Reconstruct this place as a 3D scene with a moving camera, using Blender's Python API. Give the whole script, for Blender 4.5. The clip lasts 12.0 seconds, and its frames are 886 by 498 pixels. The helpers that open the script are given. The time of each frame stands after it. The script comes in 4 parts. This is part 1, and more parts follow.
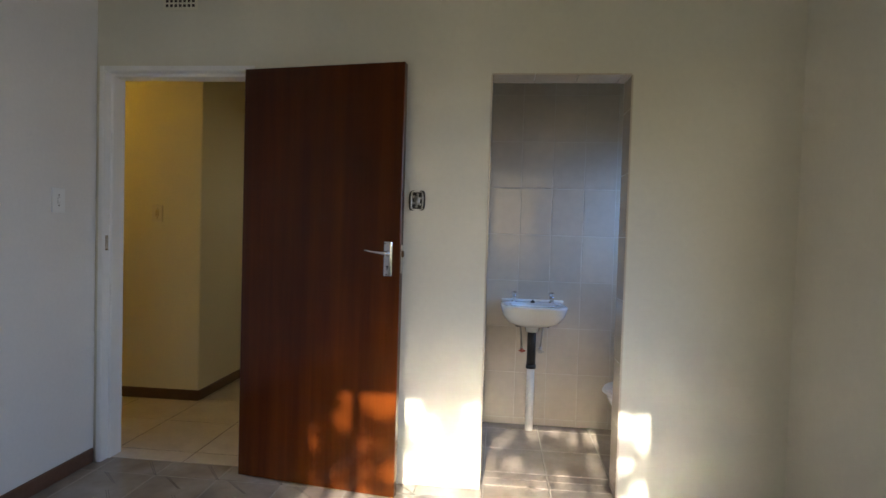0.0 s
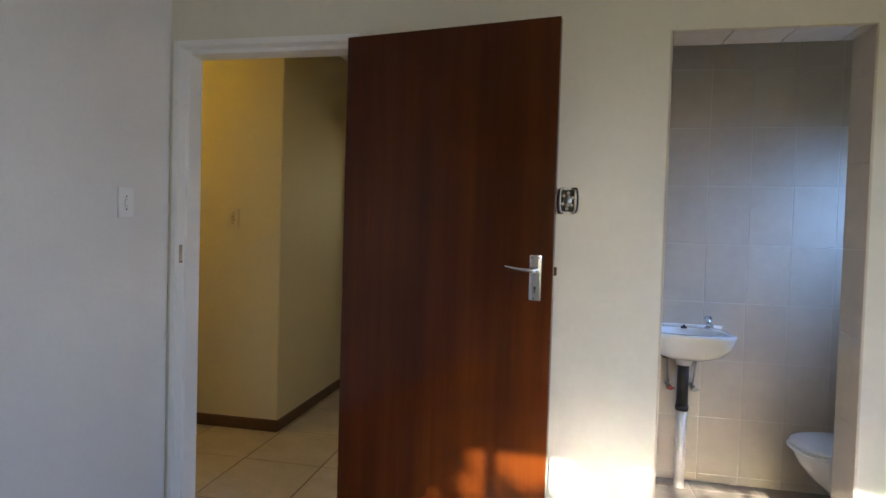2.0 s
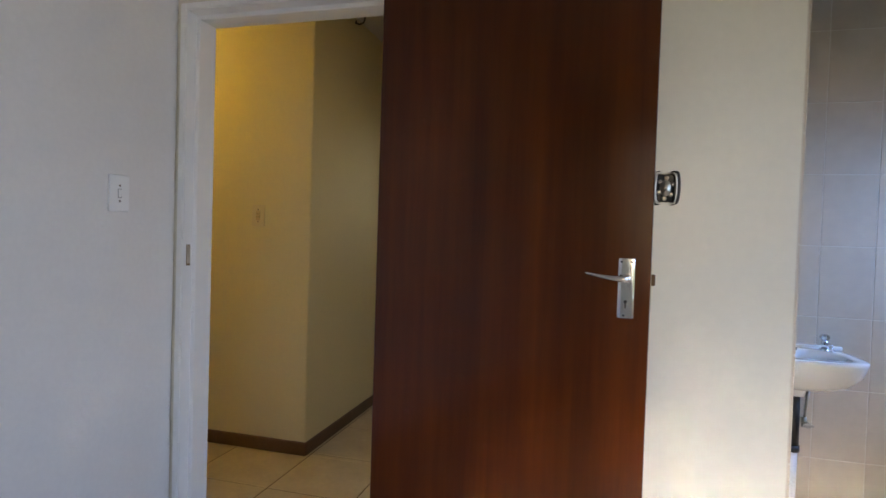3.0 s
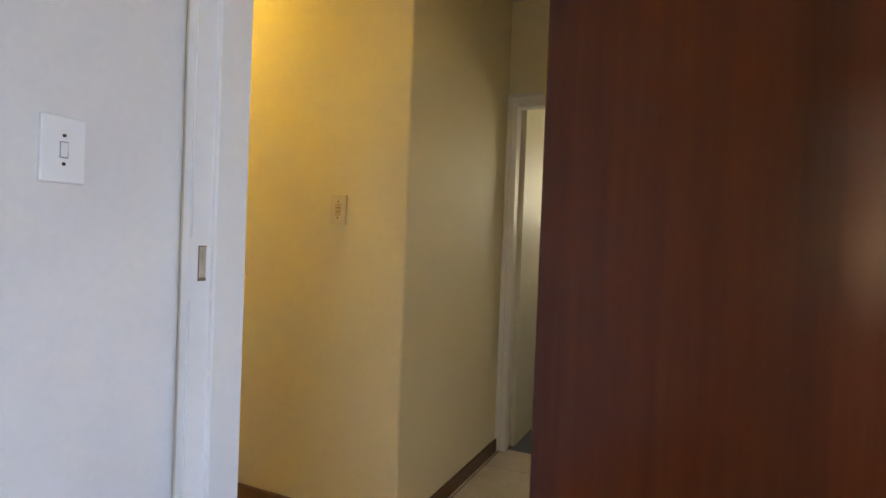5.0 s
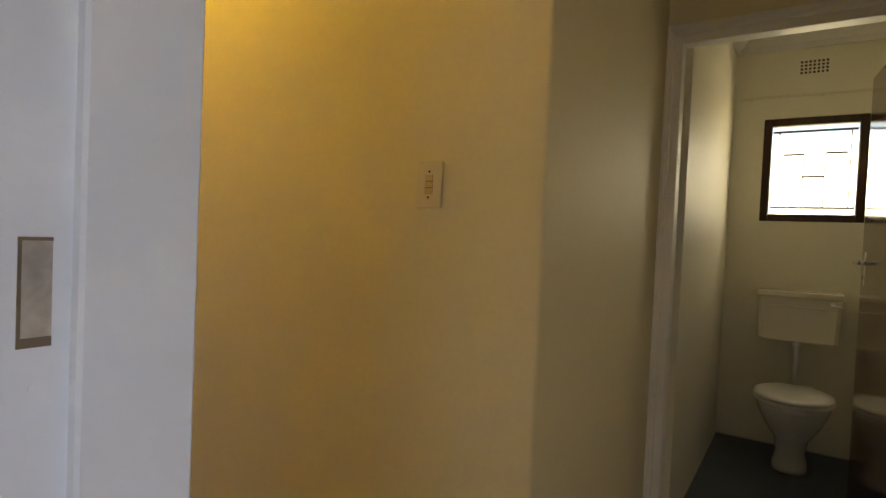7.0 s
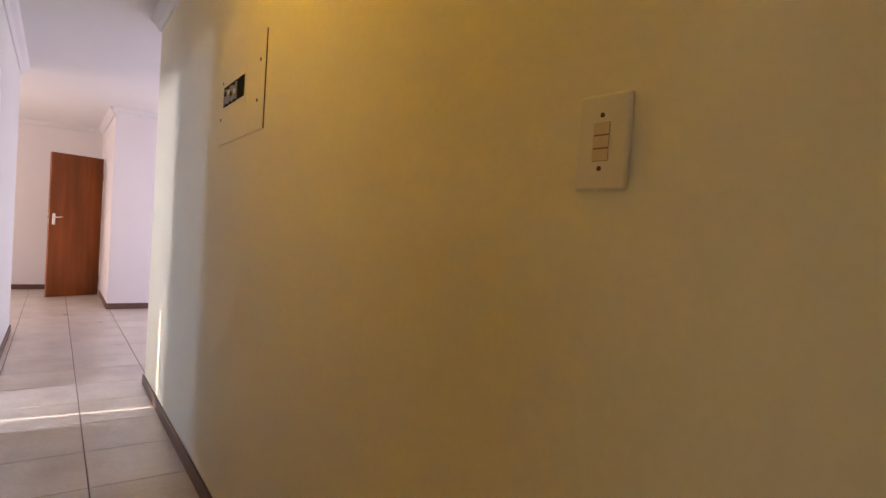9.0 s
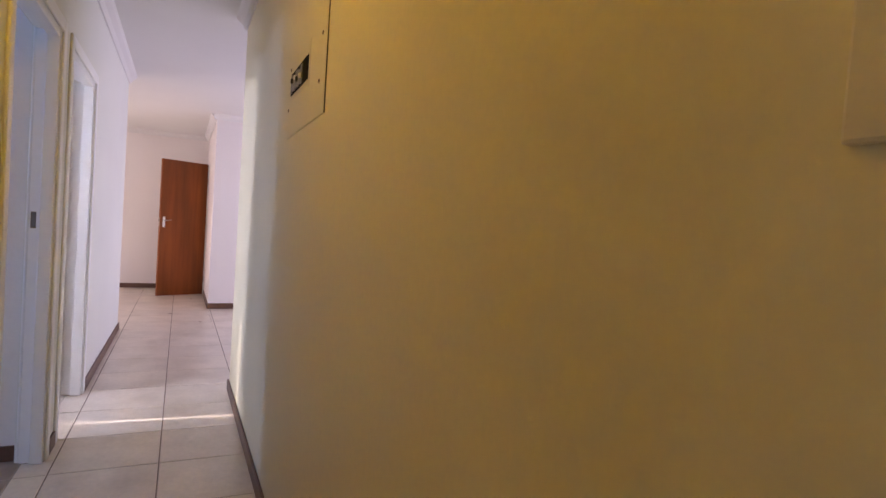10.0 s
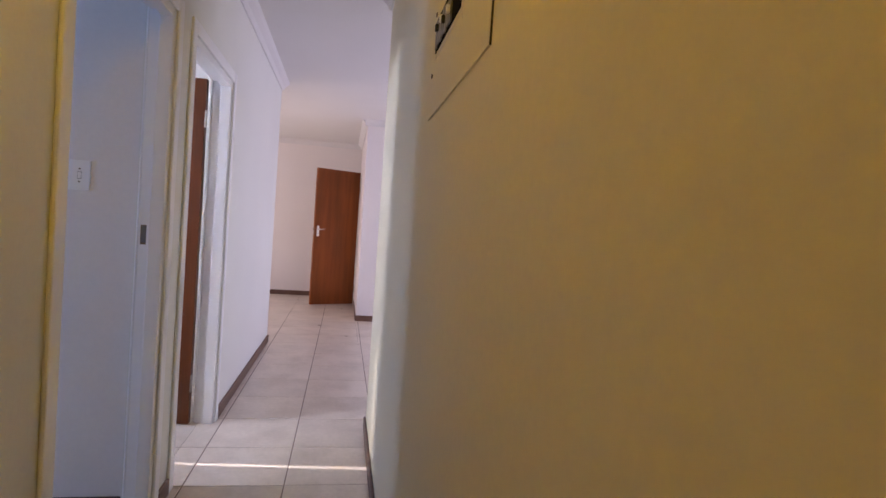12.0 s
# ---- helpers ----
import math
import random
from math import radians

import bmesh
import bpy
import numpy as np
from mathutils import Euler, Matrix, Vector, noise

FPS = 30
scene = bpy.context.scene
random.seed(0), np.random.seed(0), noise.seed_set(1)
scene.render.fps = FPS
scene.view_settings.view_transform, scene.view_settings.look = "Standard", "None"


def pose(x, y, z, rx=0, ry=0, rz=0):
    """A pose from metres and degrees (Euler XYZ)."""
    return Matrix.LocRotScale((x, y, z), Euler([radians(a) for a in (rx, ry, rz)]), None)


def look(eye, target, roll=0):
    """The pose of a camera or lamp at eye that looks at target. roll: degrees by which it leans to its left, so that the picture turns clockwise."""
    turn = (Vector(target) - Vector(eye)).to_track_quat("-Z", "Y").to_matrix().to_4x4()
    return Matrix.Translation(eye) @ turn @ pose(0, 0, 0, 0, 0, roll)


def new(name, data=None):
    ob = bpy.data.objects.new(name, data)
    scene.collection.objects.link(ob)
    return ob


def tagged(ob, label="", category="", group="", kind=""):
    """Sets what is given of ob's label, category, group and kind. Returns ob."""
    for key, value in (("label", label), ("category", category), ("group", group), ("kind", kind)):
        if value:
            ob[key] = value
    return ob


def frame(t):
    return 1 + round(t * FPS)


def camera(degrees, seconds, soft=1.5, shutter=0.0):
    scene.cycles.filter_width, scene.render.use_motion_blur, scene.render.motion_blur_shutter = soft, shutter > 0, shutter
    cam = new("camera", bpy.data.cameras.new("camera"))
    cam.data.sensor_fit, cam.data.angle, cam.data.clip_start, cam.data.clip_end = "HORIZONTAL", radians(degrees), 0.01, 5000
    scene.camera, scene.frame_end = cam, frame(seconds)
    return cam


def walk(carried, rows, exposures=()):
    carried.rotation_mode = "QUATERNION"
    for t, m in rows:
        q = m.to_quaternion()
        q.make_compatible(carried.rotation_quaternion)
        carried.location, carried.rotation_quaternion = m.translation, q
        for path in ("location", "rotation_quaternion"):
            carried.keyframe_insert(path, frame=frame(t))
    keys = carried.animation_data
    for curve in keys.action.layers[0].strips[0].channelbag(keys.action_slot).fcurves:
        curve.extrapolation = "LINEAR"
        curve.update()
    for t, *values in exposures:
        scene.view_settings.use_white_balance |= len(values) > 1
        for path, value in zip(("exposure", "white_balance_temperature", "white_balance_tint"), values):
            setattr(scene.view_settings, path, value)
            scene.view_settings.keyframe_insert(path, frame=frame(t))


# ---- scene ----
cam = camera(77.5, 12.0)

PATH = [
    (0, (2.096, -2.709, 1.257), (1.899, -0.719, 1.196), 1.7),
    (0.5, (1.969, -2.603, 1.259), (1.734, -0.617, 1.197), 1.7),
    (1, (1.826, -2.465, 1.279), (1.541, -0.486, 1.217), 1.7),
    (1.5, (1.721, -2.302, 1.298), (1.38, -0.332, 1.235), 1.8),
    (2, (1.638, -2.152, 1.269), (1.258, -0.189, 1.215), 1.7),
    (2.5, (1.556, -1.918, 1.266), (1.106, 0.029, 1.213), 1.7),
    (3, (1.496, -1.736, 1.251), (0.979, 0.196, 1.202), 1.8),
    (3.2, (1.459, -1.657, 1.237), (0.905, 0.264, 1.193), 1.8),
    (4.8, (1.09, -0.962, 1.222), (0.277, 0.865, 1.193), 2.1),
    (5, (1.051, -0.882, 1.219), (0.202, 0.928, 1.189), 2.2),
    (5.5, (0.914, -0.697, 1.217), (-0.009, 1.077, 1.176), 2.4),
    (6, (0.759, -0.501, 1.235), (-0.2, 1.253, 1.178), 2.5),
    (6.5, (0.642, -0.348, 1.209), (-0.37, 1.376, 1.161), 2.5),
    (7, (0.508, -0.177, 1.202), (-0.591, 1.493, 1.149), 2.5),
    (7.2, (0.462, -0.114, 1.2), (-0.678, 1.528, 1.147), 2.5),
    (8.8, (0.19, 0.376, 1.184), (-1.415, 1.569, 1.145), 3.5),
    (9, (0.139, 0.447, 1.197), (-1.496, 1.599, 1.156), 3.5),
    (9.5, (0.011, 0.583, 1.207), (-1.706, 1.608, 1.161), 3.5),
    (10, (-0.166, 0.655, 1.202), (-1.97, 1.517, 1.149), 3.6),
    (10.5, (-0.383, 0.7, 1.215), (-2.249, 1.419, 1.157), 3.9),
    (11, (-0.562, 0.738, 1.218), (-2.468, 1.34, 1.158), 3.9),
    (11.5, (-0.77, 0.782, 1.232), (-2.711, 1.26, 1.17), 3.9),
    (12, (-0.952, 0.815, 1.243), (-2.919, 1.172, 1.181), 4.0),
]
EXPOSURES = [(0, 1.66, 7170, 9), (1.5, 1.89, 7120, 10), (2.5, 2.2, 6970, 11), (3.2, 2.37, 6820, 12), (4.8, 3.04, 6610, 13), (5.5, 2.88, 6660, 12), (6.5, 2.4, 6910, 13), (7.2, 2.32, 7060, 14), (8.8, 2.23, 6850, 21), (9.5, 2.13, 6600, 23), (11, 2.06, 6450, 23), (12, 1.88, 6280, 22)]
walk(cam, [(t, look(eye, target, roll)) for t, eye, target, roll in PATH], EXPOSURES)

# ---- light ----
SUN = Vector((0.08, 1.0, -0.466)).normalized()
world = bpy.data.worlds.new("sky")
scene.world = world
world.use_nodes = True
sky = world.node_tree.nodes.new("ShaderNodeTexSky")
sky.sky_type, sky.sun_disc = "NISHITA", False
sky.sun_elevation, sky.sun_rotation = radians(25), radians(184)
world.node_tree.links.new(sky.outputs[0], world.node_tree.nodes["Background"].inputs[0])
world.node_tree.nodes["Background"].inputs[1].default_value = 0.05


def lamp(name, kind, m, energy, color, **kw):
    data = bpy.data.lights.new(name, kind)
    data.energy, data.color = energy, color
    for k, v in kw.items():
        if k == "angle":
            data.angle = v
        elif k == "size":
            data.shape, data.size, data.size_y = "RECTANGLE", v[0], v[1]
        elif k == "spread":
            data.spread = v
        elif k == "radius":
            data.shadow_soft_size = v
    ob = new(name, data)
    ob.matrix_world = m
    return ob


lamp("sun", "SUN", look((0, 0, 0), SUN), 5.0, (1.0, 0.94, 0.85), angle=radians(0.6))
DAY = (0.37, 0.57, 1.0)
lamp("bedroom_east_window_light", "AREA", look((3.52, -1.4, 1.55), (0, -1.0, -1.2)), 4.3, DAY, size=(1.1, 1.1), spread=radians(118))
lamp("bedroom_window_light", "AREA", look((2.2, -3.62, 1.55), (2.2, 0, 1.9)), 0.4, (1.0, 0.82, 0.52), size=(0.7, 1.1))
lamp("bath_window_light", "AREA", look((3.70, 0.55, 1.70), (2.40, 0.95, 1.05)), 1.3, (0.22, 0.44, 1.0), size=(0.4, 0.4), spread=radians(70))
lamp("toilet_window_light", "AREA", look((0.51, 3.93, 1.67), (0.51, 0, 1.67)), 0.82, (1.0, 0.86, 0.54), size=(0.42, 0.5))
# unseen window, assumed to brighten the lounge
lamp("lounge_assumed_window_light", "AREA", look((-8.4, -3.95, 1.15), (-8.4, 0, 1.3)), 10.5, (1.0, 0.87, 0.97), size=(2.6, 0.8))
lamp("dining_window_light", "AREA", look((-6.3, 3.58, 1.5), (-6.0, 0, 1.0)), 12.3, (0.76, 0.76, 1.0), size=(2.1, 1.2))
# unseen window, assumed as the source of the room's blue daylight
lamp("room_two_assumed_window_light", "AREA", look((-2.0, -3.38, 1.55), (-2.6, 0, 1.0)), 7.2, (0.30, 0.52, 1.0), size=(0.75, 0.65))
# added lamp without a window, brightens the third room's doorway
lamp("room_three_fill_light", "AREA", look((-3.85, -1.95, 1.5), (-4.3, 0, 1.0)), 40, (0.70, 0.79, 1.0), size=(0.5, 0.9))
lamp("corridor_bulb", "POINT", Matrix.Translation((-1.45, 0.66, 2.49)), 1.95, (1.0, 0.582, 0.005), radius=0.04)

scene.cycles.sample_clamp_indirect = 0.0  # lets sunlight mirrored by the floor tiles reach the walls

# ---- materials ----


def mat(name, color, rough=0.5, metal=0.0, vary=0.06, scale=3.0, grain=120.0, bump=0.02, coat=0.0, rand=0.0, stain=None, dist=0.002, spec=0.5):
    """A surface with colour variation at two scales and fine relief."""
    m = bpy.data.materials.new(name)
    m.use_nodes = True
    nt = m.node_tree
    n, l = nt.nodes, nt.links
    b = n["Principled BSDF"]
    geo = n.new("ShaderNodeNewGeometry")
    n1, n2 = n.new("ShaderNodeTexNoise"), n.new("ShaderNodeTexNoise")
    n1.inputs["Scale"].default_value, n1.inputs["Detail"].default_value = scale, 5
    n2.inputs["Scale"].default_value, n2.inputs["Detail"].default_value = grain, 3
    l.new(geo.outputs["Position"], n1.inputs["Vector"])
    l.new(geo.outputs["Position"], n2.inputs["Vector"])
    ramp = n.new("ShaderNodeMapRange")
    ramp.inputs[1].default_value, ramp.inputs[2].default_value = 0.25, 0.75
    ramp.inputs[3].default_value, ramp.inputs[4].default_value = 1 - vary, 1 + vary
    l.new(n1.outputs["Fac"], ramp.inputs[0])
    last = ramp.outputs[0]
    fine = n.new("ShaderNodeMapRange")
    fine.inputs[1].default_value, fine.inputs[2].default_value = 0.3, 0.7
    fine.inputs[3].default_value, fine.inputs[4].default_value = 1 - vary * 0.5, 1 + vary * 0.5
    l.new(n2.outputs["Fac"], fine.inputs[0])
    mul = n.new("ShaderNodeMath")
    mul.operation = "MULTIPLY"
    l.new(last, mul.inputs[0])
    l.new(fine.outputs[0], mul.inputs[1])
    last = mul.outputs[0]
    if rand:
        info = n.new("ShaderNodeObjectInfo")
        rr = n.new("ShaderNodeMapRange")
        rr.inputs[3].default_value, rr.inputs[4].default_value = 1 - rand, 1 + rand
        l.new(info.outputs["Random"], rr.inputs[0])
        mm = n.new("ShaderNodeMath")
        mm.operation = "MULTIPLY"
        l.new(last, mm.inputs[0])
        l.new(rr.outputs[0], mm.inputs[1])
        last = mm.outputs[0]
    mix = n.new("ShaderNodeVectorMath")
    mix.operation = "SCALE"
    if stain:
        n3 = n.new("ShaderNodeTexNoise")
        n3.inputs["Scale"].default_value, n3.inputs["Detail"].default_value, n3.inputs["Roughness"].default_value = stain[0], 8, 0.65
        l.new(geo.outputs["Position"], n3.inputs["Vector"])
        sm = n.new("ShaderNodeMapRange")
        sm.inputs[1].default_value, sm.inputs[2].default_value = stain[2] - 0.1, stain[2] + 0.25
        l.new(n3.outputs["Fac"], sm.inputs[0])
        cm = n.new("ShaderNodeMix")
        cm.data_type = "RGBA"
        cm.inputs[6].default_value, cm.inputs[7].default_value = (*color, 1), (*stain[1], 1)
        l.new(sm.outputs[0], cm.inputs[0])
        l.new(cm.outputs[2], mix.inputs[0])
    else:
        mix.inputs[0].default_value = color
    l.new(last, mix.inputs["Scale"])
    l.new(mix.outputs[0], b.inputs["Base Color"])
    rmap = n.new("ShaderNodeMapRange")
    rmap.inputs[3].default_value, rmap.inputs[4].default_value = max(rough - 0.06, 0.02), min(rough + 0.06, 1)
    l.new(n1.outputs["Fac"], rmap.inputs[0])
    l.new(rmap.outputs[0], b.inputs["Roughness"])
    b.inputs["Metallic"].default_value = metal
    b.inputs["Specular IOR Level"].default_value = spec
    b.inputs["Coat Weight"].default_value = coat
    b.inputs["Coat Roughness"].default_value = 0.12
    if bump:
        bp = n.new("ShaderNodeBump")
        bp.inputs["Strength"].default_value, bp.inputs["Distance"].default_value = bump * 10 if bump < 0.1 else 1.0, dist
        l.new(n2.outputs["Fac"], bp.inputs["Height"])
        l.new(bp.outputs[0], b.inputs["Normal"])
    return m


def wood(name, dark, light, rough=0.3, coat=0.3, stretch=(16, 16, 0.7), spec=0.3):
    """Varnished veneer: grain drawn out along z of the object."""
    m = mat(name, light, rough, 0, 0.08, 2.0, 90, 0.006, coat, 0.05, None, 0.002, spec)
    nt = m.node_tree
    n, l = nt.nodes, nt.links
    b = n["Principled BSDF"]
    co = n.new("ShaderNodeTexCoord")
    mp = n.new("ShaderNodeMapping")
    mp.inputs["Scale"].default_value = stretch
    l.new(co.outputs["Object"], mp.inputs["Vector"])
    t1 = n.new("ShaderNodeTexNoise")
    t1.inputs["Scale"].default_value, t1.inputs["Detail"].default_value, t1.inputs["Roughness"].default_value = 1.0, 9, 0.68
    l.new(mp.outputs[0], t1.inputs["Vector"])
    cr = n.new("ShaderNodeValToRGB")
    cr.color_ramp.elements[0].position, cr.color_ramp.elements[0].color = 0.3, (*dark, 1)
    cr.color_ramp.elements[1].position, cr.color_ramp.elements[1].color = 0.72, (*light, 1)
    l.new(t1.outputs["Fac"], cr.inputs["Fac"])
    mp2 = n.new("ShaderNodeMapping")
    mp2.inputs["Scale"].default_value = (4.0, 4.0, 0.8)
    l.new(co.outputs["Object"], mp2.inputs["Vector"])
    t2 = n.new("ShaderNodeTexNoise")
    t2.inputs["Scale"].default_value, t2.inputs["Detail"].default_value = 1.0, 4
    l.new(mp2.outputs[0], t2.inputs["Vector"])
    mr = n.new("ShaderNodeMapRange")
    mr.inputs[1].default_value, mr.inputs[2].default_value, mr.inputs[3].default_value, mr.inputs[4].default_value = 0.3, 0.7, 0.72, 1.28
    l.new(t2.outputs["Fac"], mr.inputs[0])
    sc = n.new("ShaderNodeVectorMath")
    sc.operation = "SCALE"
    l.new(cr.outputs[0], sc.inputs[0])
    l.new(mr.outputs[0], sc.inputs["Scale"])
    l.new(sc.outputs[0], b.inputs["Base Color"])
    rb = n.new("ShaderNodeBump")
    rb.inputs["Strength"].default_value, rb.inputs["Distance"].default_value = 0.5, 0.0012
    l.new(t1.outputs["Fac"], rb.inputs["Height"])
    l.new(rb.outputs[0], b.inputs["Normal"])
    return m


def glass(name, color=(1, 1, 1), rough=0.0):
    m = bpy.data.materials.new(name)
    m.use_nodes = True
    b = m.node_tree.nodes["Principled BSDF"]
    b.inputs["Base Color"].default_value = (*color, 1)
    b.inputs["Transmission Weight"].default_value = 1.0
    b.inputs["Roughness"].default_value = rough
    b.inputs["IOR"].default_value = 1.1
    return m


def glow(name, color, strength):
    m = bpy.data.materials.new(name)
    m.use_nodes = True
    b = m.node_tree.nodes["Principled BSDF"]
    b.inputs["Base Color"].default_value = (*color, 1)
    b.inputs["Emission Color"].default_value = (*color, 1)
    b.inputs["Emission Strength"].default_value = strength
    return m


M_WALL = mat("cream_wall_paint", (0.71, 0.69, 0.605), 0.32, 0, 0.03, 1.2, 40, 0.008, 0, 0, None, 0.0015, 0.5)
M_MATT = mat("cream_matt_paint", (0.78, 0.75, 0.63), 0.55, 0, 0.03, 1.2, 60, 0.015, 0, 0, None, 0.0015, 0.3)
# cream with part of the bulb's yellow light put into the colour
M_HALL = mat("bulb_tinted_hall_paint", (0.79, 0.733, 0.545), 0.6, 0, 0.03, 1.2, 60, 0.03, 0, 0, None, 0.0015, 0.3)
# hall cream again, paled so the south wall carries daylight in its colour
M_HALL_DAYLIT = mat("daylit_corridor_paint", (0.755, 0.755, 0.71), 0.6, 0, 0.03, 1.2, 60, 0.03, 0, 0, None, 0.0015, 0.3)
# wall cream made cooler: bluish daylight is put into the colour
M_WALL_DAYLIT = mat("daylight_tinted_wall_paint", (0.79, 0.768, 0.748), 0.6, 0, 0.03, 1.2, 60, 0.03, 0, 0, None, 0.0015, 0.3)
M_SWITCH = mat("yellowed_switch_plastic", (0.74, 0.68, 0.56), 0.35, 0, 0.02, 10, 200, 0.0)
M_LOUNGE = mat("pale_lounge_paint", (0.80, 0.76, 0.74), 0.5, 0, 0.02, 1.2, 60, 0.02)
M_CEIL = mat("ceiling_paint", (0.72, 0.71, 0.70), 0.7, 0, 0.02, 1.5, 90, 0.02)
M_TRIM = mat("white_gloss_paint", (0.85, 0.855, 0.86), 0.42, 0, 0.02, 3, 30, 0.002, 0.0)
M_BASE = mat("dark_brown_skirting", (0.125, 0.064, 0.042), 0.45, 0, 0.2, 8, 60, 0.03, 0.0)
M_DOOR = wood("mahogany_veneer", (0.048, 0.0100, 0.0016), (0.094, 0.0208, 0.0029), 0.17, 0.0, spec=0.32)
M_DOOR2 = wood("dark_varnished_veneer", (0.05, 0.014, 0.007), (0.11, 0.032, 0.013), 0.14, 0.9)
M_DOOR3 = wood("meranti_veneer", (0.20, 0.050, 0.010), (0.30, 0.084, 0.018), 0.35, 0.0)
M_DOOR5 = wood("dark_meranti_veneer", (0.10, 0.026, 0.006), (0.17, 0.046, 0.010), 0.3, 0.0)
M_WFRAME = wood("dark_window_timber", (0.03, 0.014, 0.009), (0.075, 0.034, 0.02), 0.4, 0.2)
M_CHROME = mat("worn_chrome", (0.72, 0.73, 0.75), 0.08, 1.0, 0.05, 20, 200, 0.005)
M_PEWTER = mat("tarnished_silver", (0.46, 0.45, 0.42), 0.3, 1.0, 0.2, 40, 200, 0.01)
M_STEEL = mat("dull_zinc_plate", (0.42, 0.40, 0.36), 0.4, 1.0, 0.15, 30, 200, 0.01)
M_HOLE_FILL = mat("beige_hole_fill", (0.56, 0.48, 0.38), 0.6, 0.0, 0.3, 25, 90, 0.02)
M_BRASS = mat("dark_screw_brass", (0.10, 0.055, 0.025), 0.45, 0.7, 0.1, 30, 200, 0.0)
M_PLAST = mat("white_switch_plastic", (0.86, 0.86, 0.855), 0.3, 0, 0.01, 10, 200, 0.0)
M_CREAM = mat("aged_cream_plastic", (0.62, 0.52, 0.34), 0.35, 0, 0.04, 10, 200, 0.0)
M_LINE = mat("shadow_gap_brown", (0.035, 0.022, 0.015), 0.7, 0, 0.1, 10, 100, 0.0)
M_RECESS = mat("brown_recess_shade", (0.21, 0.145, 0.085), 0.7, 0, 0.1, 10, 100, 0.0)
M_GREY = mat("grey_breaker_plastic", (0.16, 0.155, 0.15), 0.4, 0, 0.1, 30, 100, 0.0)
M_BREAKER = mat("worn_breaker_plastic", (0.24, 0.225, 0.20), 0.4, 0, 0.2, 40, 100, 0.0)
M_GAP = mat("grey_gap_shade", (0.26, 0.26, 0.27), 0.7, 0, 0.1, 10, 100, 0.0)
M_BLACK = mat("black_plastic", (0.018, 0.017, 0.016), 0.45, 0, 0.2, 30, 150, 0.02)
M_VOID = mat("dark_unlit_cavity", (0.008, 0.007, 0.006), 0.9, 0, 0.1, 30, 100, 0.0, spec=0.1)
M_PORC = mat("white_porcelain", (0.82, 0.82, 0.80), 0.08, 0, 0.01, 5, 100, 0.0, 0.5)
M_CIST = mat("cream_cistern_plastic", (0.76, 0.72, 0.58), 0.19, 0, 0.02, 5, 100, 0.0)
M_PVC = mat("white_pvc_pipe", (0.74, 0.74, 0.72), 0.35, 0, 0.03, 8, 100, 0.0)
M_COPPER = mat("red_valve_handle", (0.30, 0.06, 0.03), 0.4, 0.2, 0.1, 30, 100, 0.0)
M_TILE = mat("beige_floor_tile", (0.65, 0.575, 0.49), 0.30, 0, 0.10, 3.0, 40, 0.003, 0, 0.05, (3.5, (0.50, 0.425, 0.345), 0.52))
M_GROUT = mat("brown_grout", (0.19, 0.14, 0.105), 0.85, 0, 0.15, 20, 200, 0.05)
M_BTILE = mat("grey_brown_floor_tile", (0.37, 0.315, 0.27), 0.10, 0, 0.14, 4, 40, 0.002, 0, 0.05, (5, (0.27, 0.215, 0.17), 0.5))
M_BGROUT = mat("pale_grout", (0.34, 0.30, 0.25), 0.85, 0, 0.1, 20, 200, 0.05)
M_BLINE = mat("dark_tile_line", (0.15, 0.115, 0.09), 0.6, 0, 0.1, 20, 100, 0.0)
M_WTILE = mat("cream_glazed_wall_tile", (0.57, 0.50, 0.405), 0.16, 0, 0.06, 3, 18, 0.003, 0.0, 0.03)
M_WGROUT = mat("pale_wall_grout", (0.60, 0.56, 0.49), 0.8, 0, 0.05, 20, 200, 0.03)
M_BLUE = mat("blue_grey_floor_paint", (0.068, 0.088, 0.118), 0.4, 0, 0.15, 5, 60, 0.02)
M_GLASS = glass("clear_glass")
M_FROST = glass("frosted_glass", (0.95, 0.97, 0.95), 0.6)
M_SHADE = glow("warm_bulb_glow", (1.0, 0.62, 0.2), 8.0)
M_EARTH = mat("dry_lawn", (0.10, 0.11, 0.045), 0.9, 0, 0.3, 1.2, 40, 0.05)
M_LEAF = mat("green_leaves", (0.055, 0.085, 0.025), 0.5, 0, 0.3, 3, 30, 0.0)
M_BARK = mat("grey_bark", (0.12, 0.09, 0.065), 0.9, 0, 0.3, 8, 60, 0.08)
M_PLASTER = mat("outer_plaster", (0.62, 0.58, 0.50), 0.8, 0, 0.06, 2, 60, 0.05)

# ---- mesh helpers ----


def box(bm, x0, x1, y0, y1, z0, z1, bevel=0.0, seg=1):
    r = bmesh.ops.create_cube(bm, size=1.0, matrix=Matrix.Translation(((x0 + x1) / 2, (y0 + y1) / 2, (z0 + z1) / 2)) @ Matrix.Diagonal((abs(x1 - x0), abs(y1 - y0), abs(z1 - z0), 1)))
    if bevel:
        edges = list({e for v in r["verts"] for e in v.link_edges})
        bmesh.ops.bevel(bm, geom=edges, offset=bevel, segments=seg, affect="EDGES", profile=0.5)
    return bm


def bx(*a, **k):
    return box(bmesh.new(), *a, **k)


def cyl(bm, p0, p1, r0, r1=None, seg=16):
    p0, p1 = Vector(p0), Vector(p1)
    d = p1 - p0
    m = Matrix.Translation((p0 + p1) / 2) @ d.to_track_quat("Z", "Y").to_matrix().to_4x4()
    bmesh.ops.create_cone(bm, cap_ends=True, segments=seg, radius1=r0, radius2=r0 if r1 is None else r1, depth=d.length, matrix=m)
    return bm


